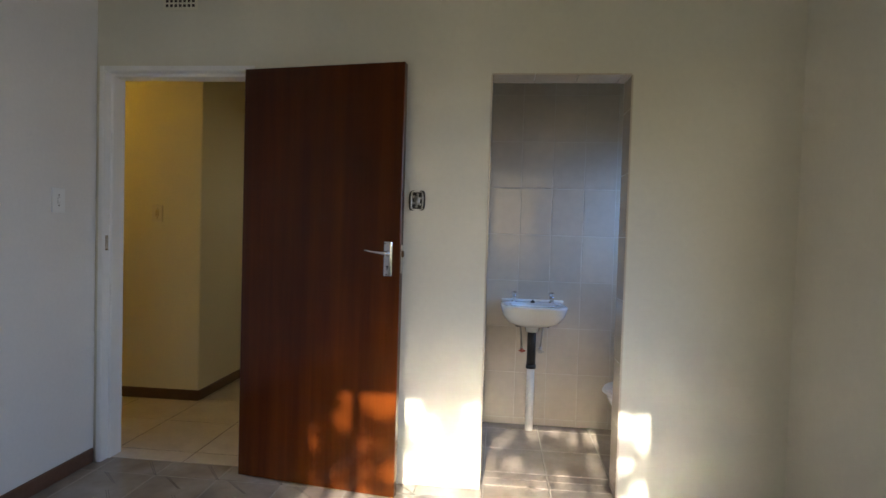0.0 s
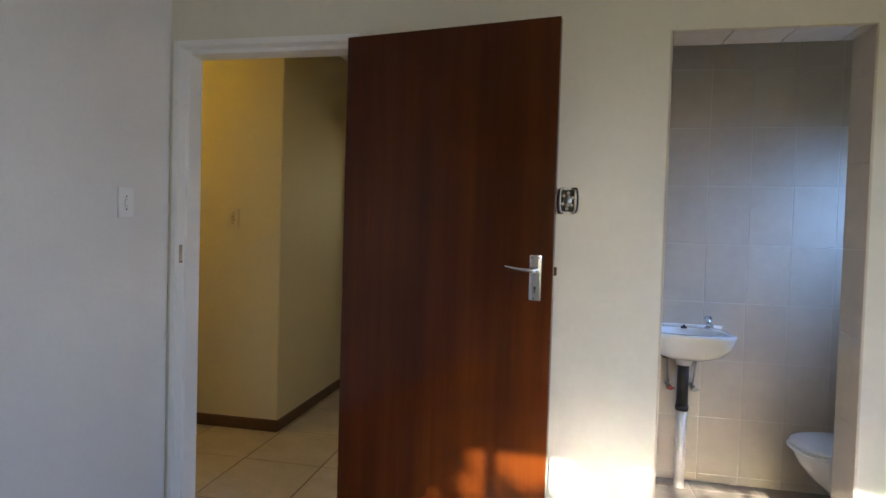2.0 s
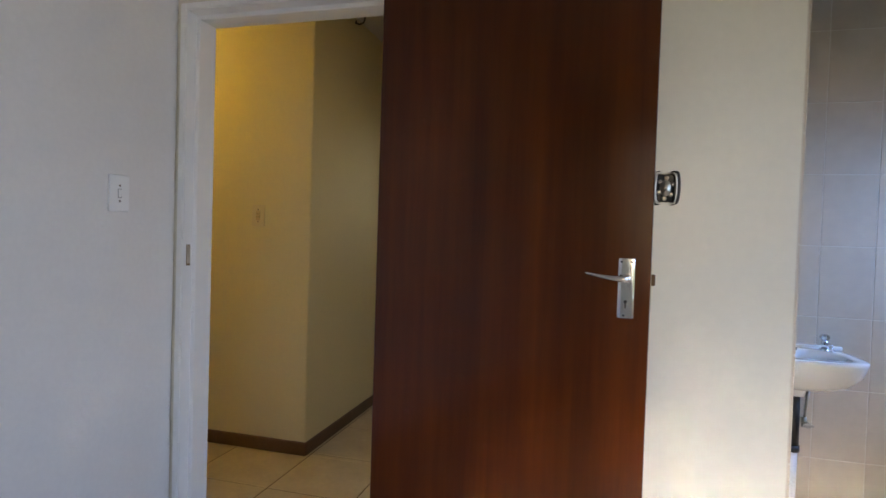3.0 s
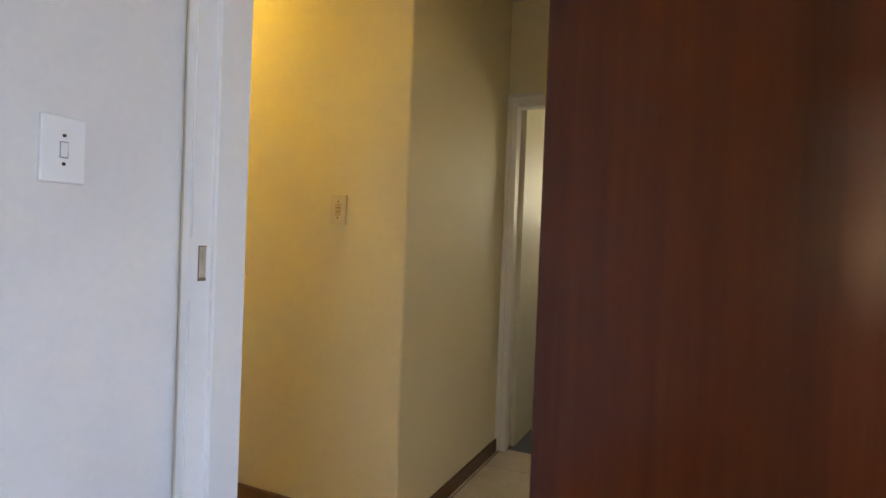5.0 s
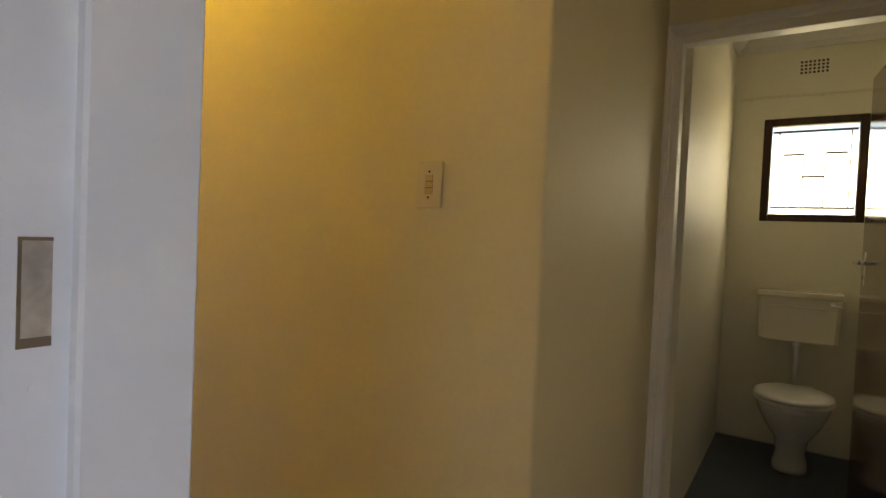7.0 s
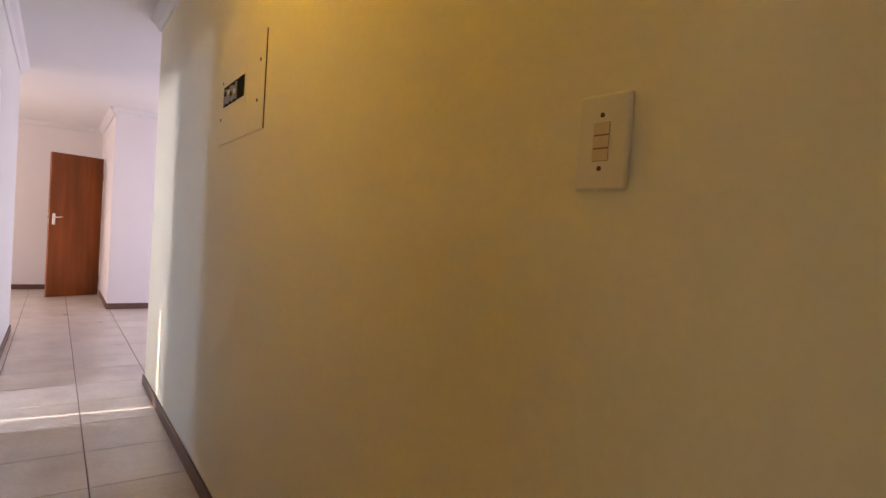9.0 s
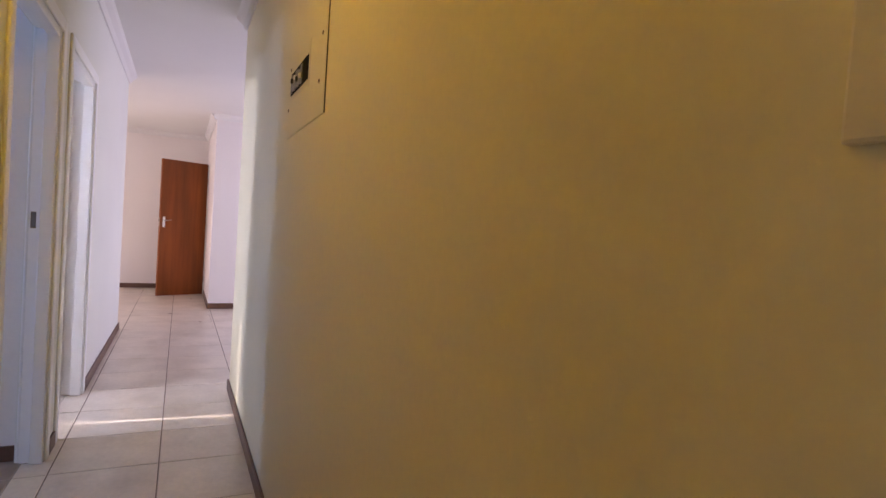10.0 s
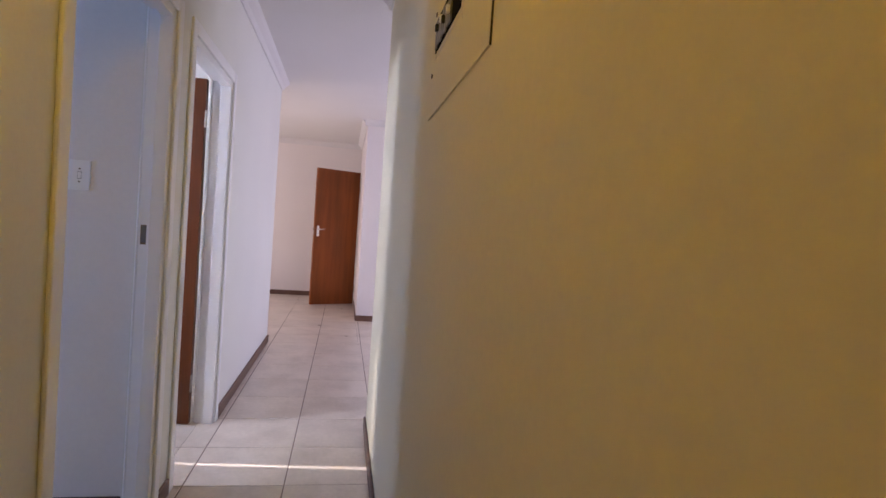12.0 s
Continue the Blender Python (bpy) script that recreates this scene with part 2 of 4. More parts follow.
def loft(bm, rings, cap0=True, cap1=True):
    """Skin over rings of points, all with the same count."""
    vs = [[bm.verts.new(p) for p in r] for r in rings]
    n = len(vs[0])
    for a, b in zip(vs, vs[1:]):
        for i in range(n):
            bm.faces.new((a[i], a[(i + 1) % n], b[(i + 1) % n], b[i]))
    if cap0:
        bm.faces.new(vs[0][::-1])
    if cap1:
        bm.faces.new(vs[-1])
    return bm


def oval(cx, cy, z, rx, ry, n=28, power=2.0, back=None):
    """An egg or rounded-square ring; back flattens the half towards +y."""
    pts = []
    for i in range(n):
        a = 2 * math.pi * i / n
        c, s = math.cos(a), math.sin(a)
        x = math.copysign(abs(c) ** (2 / power), c) * rx
        y = math.copysign(abs(s) ** (2 / power), s) * (ry if s < 0 or back is None else back)
        pts.append((cx + x, cy + y, z))
    return pts


def put(name, bm, material, parent=None, smooth=False):
    bmesh.ops.recalc_face_normals(bm, faces=bm.faces)
    me = bpy.data.meshes.new(name)
    bm.to_mesh(me)
    bm.free()
    if smooth:
        me.shade_smooth()
    me.materials.append(material)
    ob = new(name, me)
    if parent:
        ob.parent = parent
    return ob


def part(name, bm, material, parent, label="", smooth=False):
    ob = put(name, bm, material, parent, smooth)
    return tagged(ob, label) if label else ob


def thing(name, label, category, m=None, group="", kind=""):
    ob = new(name)
    ob.empty_display_size = 0.1
    if m is not None:
        ob.matrix_world = m
    return tagged(ob, label, category, group, kind)


def setting(name, bm, material, label, category):
    return tagged(put(name, bm, material), label, category, "", "structure")


def wall_along_x(bm, x0, x1, y0, y1, z0, z1, holes=(), swap=False):
    """One connected wall slab along x (along y with swap) with openings (xa, xb, za, zb) cut through."""
    xs = sorted({x0, x1, *(v for h in holes for v in h[:2])})
    zs = sorted({z0, z1, *(v for h in holes for v in h[2:])})
    solid = {(i, k) for i in range(len(xs) - 1) for k in range(len(zs) - 1)
             if not any(h[0] <= xs[i] and xs[i + 1] <= h[1] and h[2] <= zs[k] and zs[k + 1] <= h[3] for h in holes)}
    made = {}

    def at(i, side, k):
        key = (i, side, k)
        if key not in made:
            y = y1 if side else y0
            made[key] = bm.verts.new((y, xs[i], zs[k]) if swap else (xs[i], y, zs[k]))
        return made[key]

    for i, k in solid:
        for side in (0, 1):
            bm.faces.new([at(i, side, k), at(i + 1, side, k), at(i + 1, side, k + 1), at(i, side, k + 1)])
        for (di, dk), (p, q) in (((-1, 0), ((i, k), (i, k + 1))), ((1, 0), ((i + 1, k), (i + 1, k + 1))), ((0, -1), ((i, k), (i + 1, k))), ((0, 1), ((i, k + 1), (i + 1, k + 1)))):
            if (i + di, k + dk) not in solid:
                bm.faces.new([at(p[0], 0, p[1]), at(q[0], 0, q[1]), at(q[0], 1, q[1]), at(p[0], 1, p[1])])
    return bm


# ---- structure ----
H = 2.62
WY = 1.02          # corridor side of the panelled wall with the switches
SY = 0.115           # corridor face of the bedroom walls
DOOR_Z = 2.045
BATH_Y = 0.95
FY = -0.03           # bedroom face of the north wall
WX = 0.013           # bedroom face of the west wall
bm = wall_along_x(bmesh.new(), -0.12, 3.6, FY, SY, 0, H, [(0.049, 0.852, 0, DOOR_Z), (2.040, 2.702, 0, 2.026)])
setting("wall_bedroom_north", bm, M_WALL, "cream painted bedroom wall with a doorway and a shower-room opening", "wall")
setting("wall_bedroom_west", bx(-0.12, WX, -3.5, FY, 0, H), M_WALL_DAYLIT, "wall beside the bedroom door, daylight tint put into its paint", "wall")
bm = wall_along_x(bmesh.new(), -3.5, FY, 3.46, 3.6, 0, H, [(-2.0, -0.8, 0.9, 2.12)], swap=True)
setting("wall_bedroom_east", bm, M_WALL, "plain cream bedroom wall", "wall")
bm = wall_along_x(bmesh.new(), -0.12, 3.6, -3.62, -3.5, 0, H, [(0.9, 2.6, 0.9, 2.12)])
setting("wall_bedroom_south", bm, M_WALL, "cream bedroom wall with the window", "wall")
setting("ceiling_bedroom", bx(-0.12, 3.6, -3.62, SY, H, H + 0.1), M_CEIL, "white bedroom ceiling", "ceiling")
# wet room behind the opening
setting("wall_bath_north", bx(1.9, 3.72, BATH_Y + 0.0012, BATH_Y + 0.12, 0, H), M_WGROUT, "wall behind cream glazed tiles", "wall")
setting("wall_bath_west", bx(1.88, 1.98, SY, BATH_Y + 0.12, 0, H), M_WGROUT, "narrow end wall of the shower room", "wall")
bm = wall_along_x(bmesh.new(), SY, BATH_Y + 0.12, 3.72, 3.82, 0, H, [(0.3, 0.8, 1.5, 2.0)], swap=True)
setting("wall_bath_east", bm, M_WGROUT, "end wall of the shower room behind the toilet", "wall")
setting("wall_bath_south", bx(3.6, 3.72, 0.0, SY, 0, H), M_WALL, "short wall closing the shower room", "wall")
setting("ceiling_bath", bx(1.88, 3.82, SY, BATH_Y + 0.12, H, H + 0.1), M_CEIL, "white shower-room ceiling", "ceiling")
# corridor
bm = wall_along_x(bmesh.new(), -6.76, -0.12, 0, SY, 0, H, [(-3.322, -2.480, 0, DOOR_Z), (-4.430, -3.572, 0, DOOR_Z)])
setting("wall_corridor_south", bm, M_HALL_DAYLIT, "cream corridor wall with two white-framed doorways", "wall")
bm = bmesh.new()
box(bm, -4.34, -0.003, WY, WY + 0.2, 0, H)
box(bm, -0.203, -0.003, WY + 0.2, 2.19, 0, H)
bmesh.ops.remove_doubles(bm, verts=bm.verts, dist=0.0001)
edges = [e for e in bm.edges if all(abs(v.co.x + 0.003) < 1e-4 and abs(v.co.y - WY) < 1e-4 for v in e.verts)]
bmesh.ops.bevel(bm, geom=edges, offset=0.009, segments=3, affect="EDGES", profile=0.5)
edges = [e for e in bm.edges if all(abs(v.co.x + 4.34) < 1e-4 and abs(v.co.y - WY) < 1e-4 for v in e.verts)]
bmesh.ops.bevel(bm, geom=edges, offset=0.022, segments=4, affect="EDGES", profile=0.5)
setting("wall_corridor_north", bm, M_HALL, "cream corridor wall with a worn rounded corner", "wall")
setting("wall_passage_east", bx(0.93, 1.05, SY, 2.19, 0, H), M_HALL, "cream wall of the short passage to the toilet", "wall")
bm = wall_along_x(bmesh.new(), -0.203, 1.05, 2.19, 2.305, 0, H, [(0.018, 0.888, 0, DOOR_Z)])
setting("wall_toilet_south", bm, M_HALL, "cream wall with the toilet doorway", "wall")
setting("ceiling_corridor", bx(-6.76, 1.05, SY, 2.305, H, H + 0.1), M_CEIL, "white corridor ceiling", "ceiling")
# toilet
setting("wall_toilet_west", bx(-0.02, 0.075, 2.305, 3.78, 0, H), M_MATT, "cream side wall of the toilet", "wall")
setting("wall_toilet_east", bx(1.02, 1.12, 2.305, 3.78, 0, H), M_MATT, "cream side wall of the toilet behind the door", "wall")
bm = wall_along_x(bmesh.new(), -0.02, 1.12, 3.78, 3.91, 0, H, [(0.25, 0.775, 1.372, 2.0)])
setting("wall_toilet_north", bm, M_MATT, "cream toilet wall with a small window", "wall")
setting("ceiling_toilet", bx(0.07, 1.025, 2.3, 3.785, 2.485, H + 0.02), M_CEIL, "white toilet ceiling", "ceiling")
setting("trim_toilet_floor", box(bx(0.075, 0.081, 2.33, 3.78, 0.0, 0.007, bevel=0.002), 0.082, 0.80, 3.774, 3.78, 0.0, 0.007, bevel=0.002), M_WGROUT, "pale sealant bead along the toilet floor edge", "trim")
setting("floor_toilet", bx(0.0, 1.05, 2.245, 3.79, -0.05, 0.0), M_BLUE, "blue-grey painted toilet floor", "floor")
# second room, third room
setting("wall_room_two_west", bx(-3.48, -3.36, -3.4, 0, 0, H), M_WALL_DAYLIT, "wall of the next bedroom, daylight tint put into its paint", "wall")
setting("wall_room_two_east", bx(-0.24, -0.125, -3.4, 0, 0, H), M_WALL, "far wall of the next bedroom", "wall")
# assumed opening, kept small to limit sun bounce in the room
setting("wall_room_two_south", wall_along_x(bmesh.new(), -3.46, -0.12, -3.52, -3.4, 0, H, [(-2.4, -1.6, 1.2, 1.9)]), M_WALL, "bedroom wall with an assumed small window", "wall")
setting("ceiling_room_two", bx(-3.46, -0.12, -3.52, 0, H, H + 0.1), M_CEIL, "white ceiling of the next bedroom", "ceiling")
setting("wall_room_three_west", bx(-5.3, -5.18, -1.9, 0, 0, H), M_WALL, "white wall of the third room", "wall")
# slit added to throw the narrow sun stripe across the corridor
setting("wall_room_three_south", wall_along_x(bmesh.new(), -5.3, -3.46, -2.02, -1.9, 0, H, [(-4.016, -3.993, 0.5, 2.03)]), M_WALL, "third room wall with an added slit for the sun stripe", "wall")
setting("ceiling_room_three", bx(-5.3, -3.46, -2.02, 0, H, H + 0.1), M_CEIL, "white ceiling of the third room", "ceiling")
# lounge
setting("wall_lounge_west", bx(-10.72, -10.6, -4.0, 1.04, 0, H), M_LOUNGE, "pale pinkish lounge wall with brown skirting", "wall")
# assumed opening, its head kept low so no sun reaches the lounge floor
setting("wall_lounge_south", wall_along_x(bmesh.new(), -10.72, -6.64, -4.12, -4.0, 0, H, [(-9.8, -7.0, 0.7, 1.58)]), M_LOUNGE, "lounge wall with an assumed wide window", "wall")
setting("wall_lounge_east", bx(-6.76, -6.64, -4.0, 0, 0, H), M_LOUNGE, "lounge side wall", "wall")
bm = wall_along_x(bmesh.new(), -10.72, -8.22, 1.04, 1.16, 0, H, [(-10.53, -9.79, 0, DOOR_Z + 0.05)])
box(bm, -8.34, -8.22, 1.16, 3.6, 0, H)
setting("wall_lounge_north", bm, M_LOUNGE, "pale lounge wall with a projecting end", "wall")
setting("wall_dining_north", wall_along_x(bmesh.new(), -8.34, -4.1, 3.6, 3.72, 0, H, [(-7.4, -5.2, 0.8, 2.1)]), M_LOUNGE, "far dining wall", "wall")
setting("wall_dining_east", bx(-4.34, -4.22, WY + 0.2, 3.6, 0, H), M_LOUNGE, "dining side wall", "wall")
setting("wall_porch_back", bx(-10.72, -9.2, 2.0, 2.1, 0, H), M_LOUNGE, "plain wall behind the lounge door", "wall")
setting("ceiling_lounge", bx(-10.72, -6.76, -4.12, 3.72, H, H + 0.1), M_CEIL, "white lounge ceiling", "ceiling")
setting("ceiling_dining", bx(-6.76, -4.1, 2.305, 3.72, H, H + 0.1), M_CEIL, "white dining ceiling", "ceiling")


# skirtings
def skirting(name, x0, x1, y0, y1, label):
    return setting(name, bx(x0, x1, y0, y1, 0.0, 0.075, bevel=0.004), M_BASE, label, "skirting board")


SK = "dark brown painted skirting board along the wall"
skirting("baseboard", WX, WX + 0.014, -3.5, FY - 0.014, SK)
skirting("baseboard", -4.34, 0.008, WY - 0.014, WY - 0.0005, SK)
skirting("baseboard", -0.003, 0.010, WY - 0.002, 2.175, SK)
skirting("baseboard", -6.76, -4.50, SY, SY + 0.014, SK)
skirting("baseboard", -3.518, -3.376, SY, SY + 0.014, SK)
skirting("baseboard", -2.415, -0.02, SY, SY + 0.014, SK)
skirting("baseboard", -3.36, -3.346, -3.4, -0.005, SK)
skirting("baseboard", -10.6, -10.586, -4.0, 1.04, SK)
skirting("baseboard", -9.72, -8.22, 1.026, 1.04, SK)
skirting("baseboard", -8.22, -8.206, 1.03, 3.6, SK)
skirting("baseboard", -6.774, -6.76, -4.0, SY, SK)


# cornices
def cornice_x(name, x0, x1, y, s, top=H):
    bm = bmesh.new()
    prof = [(0, 0), (0.012, 0), (0.03, 0.03), (0.06, 0.055), (0.075, 0.075), (0.0, 0.075)]
    loft(bm, [[(x, y + s * a, top - 0.075 + b) for a, b in prof] for x in (x0, x1)])
    return setting(name, bm, M_CEIL, "white coved cornice under the ceiling", "cornice")


def cornice_y(name, y0, y1, x, s, top=H):
    bm = bmesh.new()
    prof = [(0, 0), (0.012, 0), (0.03, 0.03), (0.06, 0.055), (0.075, 0.075), (0.0, 0.075)]
    loft(bm, [[(x + s * a, y, top - 0.075 + b) for a, b in prof] for y in (y0, y1)])
    return setting(name, bm, M_CEIL, "white coved cornice under the ceiling", "cornice")


cornice_x("cornice", -6.76, 0.93, SY, 1)
cornice_x("cornice", -4.34, -0.003, WY, -1)
cornice_x("cornice", 0.075, 1.02, 3.78, -1, 2.485)
cornice_y("cornice", 2.305, 3.78, 0.075, 1, 2.485)
cornice_y("cornice", -4.0, 1.04, -10.6, 1)
cornice_x("cornice", -10.6, -8.22, 1.04, -1)
cornice_y("cornice", 1.0, 3.6, -8.22, 1)
cornice_y("cornice", -4.0, SY, -6.76, -1)


# ---- doors ----
def door_frame(name, x0, x1, yr, ys, label, strike_left=None, zt=DOOR_Z, aw=0.052, stop=0.038, reb=0.043, hole=0.007, mould=False):
    """A white timber frame in a hole x0..x1: rebate on the side yr, stop towards ys, architraves on both faces.
    strike_left: side on which the strike plate sits (-1 or 1)."""
    s = 1 if ys > yr else -1
    th = 0.014 if aw > 0.03 else 0.004
    root = thing(name, label, "door frame", None, "", "structure")
    for side, xa in ((1, x0), (-1, x1)):
        bm = bmesh.new()
        box(bm, xa, xa + side * 0.012, *sorted((yr, yr + s * reb)), 0, zt)
        box(bm, xa, xa + side * stop, *sorted((yr + s * reb, ys)), 0, zt, bevel=0.003)
        part("jamb", bm, M_TRIM, root)
        for yy, d in ((yr, -s), (ys, s)):
            bm = bmesh.new()
            box(bm, xa + side * 0.008, xa - side * aw, *sorted((yy, yy + d * th)), 0, zt + aw, bevel=0.0015 if th < 0.01 else 0.006, seg=2)
            if mould:
                box(bm, xa - side * 0.006, xa - side * (aw - 0.012), *sorted((yy + d * 0.006, yy + d * 0.019)), 0, zt + aw - 0.012, bevel=0.005, seg=2)
            part("architrave", bm, M_TRIM, root)
    bm = bmesh.new()
    box(bm, x0 + 0.012, x1 - 0.012, *sorted((yr, yr + s * (reb + 0.002))), zt - 0.012, zt)
    box(bm, x0 + stop - 0.001, x1 - stop + 0.001, *sorted((yr + s * (reb + 0.001), ys - s * 0.001)), zt - stop - 0.002, zt, bevel=0.003)
    part("head_jamb", bm, M_TRIM, root)
    for yy, d in ((yr, -s), (ys, s)):
        bm = bmesh.new()
        box(bm, x0 + 0.0085, x1 - 0.0085, *sorted((yy, yy + d * th)), zt - 0.008, zt + aw, bevel=0.0015 if th < 0.01 else 0.006, seg=2)
        if mould:
            box(bm, x0 - 0.005, x1 + 0.005, *sorted((yy + d * 0.006, yy + d * 0.019)), zt + 0.006, zt + aw - 0.012, bevel=0.005, seg=2)
        part("head_architrave", bm, M_TRIM, root)
    if strike_left:
        xa = x0 + 0.012 if strike_left < 0 else x1 - 0.012
        d = 1 if strike_left < 0 else -1
        y0, y1 = sorted((yr + s * hole, yr + s * (hole + 0.021)))
        bm = bmesh.new()
        box(bm, xa, xa + d * 0.0012, yr - 0.007 if hole > 0.01 else y0 - 0.005, y1 + 0.010, 1.070, 1.206)
        st = part("strike_plate", bm, M_TRIM, root, "painted-over strike plate")
        # flat patch for the hole, its inner light or shade put into the colour
        bm = bmesh.new()
        box(bm, xa + d * 0.0008, xa + d * 0.0020, y0, y1, 1.111, 1.188)
        part("latch_hole", bm, M_HOLE_FILL if x0 > 0 else M_GREY, st, "beige patch for the latch hole" if x0 > 0 else "dark patch for the latch hole")
        bm = bmesh.new()
        box(bm, xa + d * 0.0018, xa + d * 0.0027, y0, y0 + 0.0022, 1.111, 1.188)
        box(bm, xa + d * 0.0018, xa + d * 0.0027, y0 + 0.0022, y1, 1.111, 1.118)
        box(bm, xa + d * 0.0018, xa + d * 0.0027, y0 + 0.0022, y1, 1.1855, 1.188)
        part("hole_shadow_edge", bm, M_RECESS, st)
        bm = bmesh.new()
        for z in (1.082, 1.197):
            cyl(bm, (xa + d * 0.0005, (y0 + y1) / 2, z), (xa + d * 0.0018, (y0 + y1) / 2, z), 0.003, seg=10)
        part("screw", bm, M_TRIM, st)
    return root


def door_leaf(name, m, width, material, label, flip=1, zt=2.03, plate=True):
    """A flush leaf hinged at its origin, running along +x, its room face at -y*flip; lever handles on both faces."""
    root = thing(name, label, "door", m)
    part("panel", bx(0, width, -0.02, 0.02, 0.008, zt, bevel=0.002), material, root)
    for face in (-1, 1):
        bm = bmesh.new()
        prof = [(u / 10 * 0.042 - 0.021, 0.0205 + 0.0045 * max(0.0, 1 - (u / 5 - 1) ** 4) ** 0.5) for u in range(11)]
        ring = lambda z, k: [(width - 0.060 + a * k, face * (0.0195 + (d - 0.0195) * k), z) for a, d in prof] + [(width - 0.060 + 0.021 * k, face * 0.0195, z), (width - 0.060 - 0.021 * k, face * 0.0195, z)]
        loft(bm, [ring(1.045, 0.93), ring(1.047, 0.98), ring(1.05, 1.0), ring(1.20, 1.0), ring(1.203, 0.98), ring(1.205, 0.93)])
        pl = part("lock_plate", bm, M_CHROME, root, "chrome lever lock plate")
        bm = bmesh.new()
        cx = width - 0.060
        cyl(bm, (cx, face * 0.024, 1.152), (cx, face * 0.032, 1.152), 0.013, 0.011)
        cyl(bm, (cx, face * 0.030, 1.152), (cx, face * 0.062, 1.152), 0.008)
        n = 8
        rings = []
        for i in range(n + 1):
            u = i / n
            x, z = cx + 0.006 - u * 0.108, 1.152 + 0.012 * u * u
            ry, rz = 0.0075 - 0.004 * u, 0.0095 - 0.006 * u
            rings.append([(x, face * 0.058 + ry * math.cos(a), z + rz * math.sin(a)) for a in (k * math.pi / 5 for k in range(10))])
        loft(bm, rings)
        part("lever", bm, M_CHROME, pl, "tapered chrome lever", True)
        # keyhole as a raised black mark in place of the unlit hole
        bm = bmesh.new()
        cyl(bm, (cx, face * 0.0225, 1.090), (cx, face * 0.0257, 1.090), 0.0045, seg=12)
        box(bm, cx - 0.002, cx + 0.002, *sorted((face * 0.0225, face * 0.0257)), 1.072, 1.090)
        part("keyhole", bm, M_BLACK, pl)
        for px, pz in ((-0.013, 1.196), (0.013, 1.196), (-0.004, 1.053)):
            part("screw", cyl(bmesh.new(), (cx + px, face * 0.0225, pz), (cx + px, face * 0.0258, pz), 0.0032, seg=8), M_BLACK, pl)
    bm = bx(width - 0.0005, width + 0.0015, -0.011, 0.011, 1.06, 1.19)
    part("lock_edge", bm, M_STEEL, root)
    part("latch", bx(width, width + 0.011, -0.007, 0.007, 1.135, 1.165, bevel=0.002), M_BRASS, root)
    for z in (0.2, 1.75):
        bm = cyl(bmesh.new(), (-0.004, 0.019, z), (-0.004, 0.019, z + 0.1), 0.0055, seg=10)
        part("hinge", bm, M_STEEL, root)
    return root


door_frame("door_frame", 0.049, 0.852, FY - 0.0095, 0.103, "white painted bedroom door frame", -1, aw=0.013, stop=0.026, reb=0.05, hole=0.016)
door_leaf("door_1", pose(0.834, -0.057, 0, 0, 0, -8.5), 0.828, M_DOOR, "reddish-brown wooden flush door standing open against the bedroom wall")
door_frame("door_frame", -3.322, -2.480, 0.02, SY, "white painted door frame in the corridor wall", -1)
door_frame("door_frame", -4.430, -3.572, 0.012, SY, "white painted door frame of the third room")
door_leaf("door_2", pose(-4.388, -0.014, 0, 0, 0, -94), 0.80, M_DOOR5, "reddish-brown flush door opened into the third room")
door_frame("door_frame", 0.018, 0.888, 2.305, 2.19, "white painted toilet door frame", aw=0.034, mould=True)
door_leaf("door_3", pose(0.833, 2.335, 0, 0, 0, 95.9), 0.80, M_DOOR2, "dark glossy varnished door opened into the toilet")
door_leaf("door_4", pose(-9.785, 1.012, 0, 0, 0, -65), 0.71, M_DOOR3, "orange-brown flush door standing ajar in the lounge", zt=2.075)


# ---- fittings ----
def switch_plate(name, m, label, w=0.078, h=0.118, rockers=1, plate=None, rocker=None, category="light switch"):
    """A screwed wall plate in the local xz plane, facing -y."""
    root = thing(name, label, category, m)
    part("plate", bx(-w / 2, w / 2, -0.009, 0, -h / 2, h / 2, bevel=0.003, seg=2), plate or M_PLAST, root)
    n = rockers
    rh, gap = (0.026, 0) if n == 1 else (0.0152, 0.0016)
    rw = 0.0115 if n == 1 else 0.024
    edge = 0.0015 if n == 1 else 0.0003
    tot = n * rh + (n - 1) * gap
    # darker plate behind the rockers, paints the shade in their gaps
    part("rocker_gap_shade", bx(-rw / 2 - edge, rw / 2 + edge, -0.0096, -0.008, -tot / 2 - edge, tot / 2 + edge), M_GAP if n == 1 else M_RECESS, root)
    for i in range(n):
        z = -tot / 2 + i * (rh + gap)
        bm = bmesh.new()
        loft(bm, [[(x, y, zz) for y, zz in ((-0.009, z + 0.0005), (-0.0102, z + 0.0005), (-0.0118, z + rh - 0.0005), (-0.009, z + rh))] for x in (-rw / 2, rw / 2)])
        part("rocker", bm, rocker or M_PLAST, root)
    drop = 0.012 if n == 1 else 0.0095
    for z in (-tot / 2 - drop, tot / 2 + drop):
        part("screw", cyl(bmesh.new(), (0, -0.0105, z), (0, -0.0085, z), 0.0032, seg=12), M_BRASS, root)
    return root


switch_plate("light_switch", pose(WX, -0.283, 1.354, 0, 0, 90), "white single-rocker light switch plate on the bedroom wall")
switch_plate("light_switch", pose(-0.327, WY, 1.331, 0, 1.0, 0), "aged cream three-rocker light switch on the corridor wall", 0.08, 0.122, 3, M_SWITCH, M_CREAM)
switch_plate("light_switch", pose(-3.36, -0.22, 1.366, 0, 0, 90), "white light switch plate inside the next bedroom")


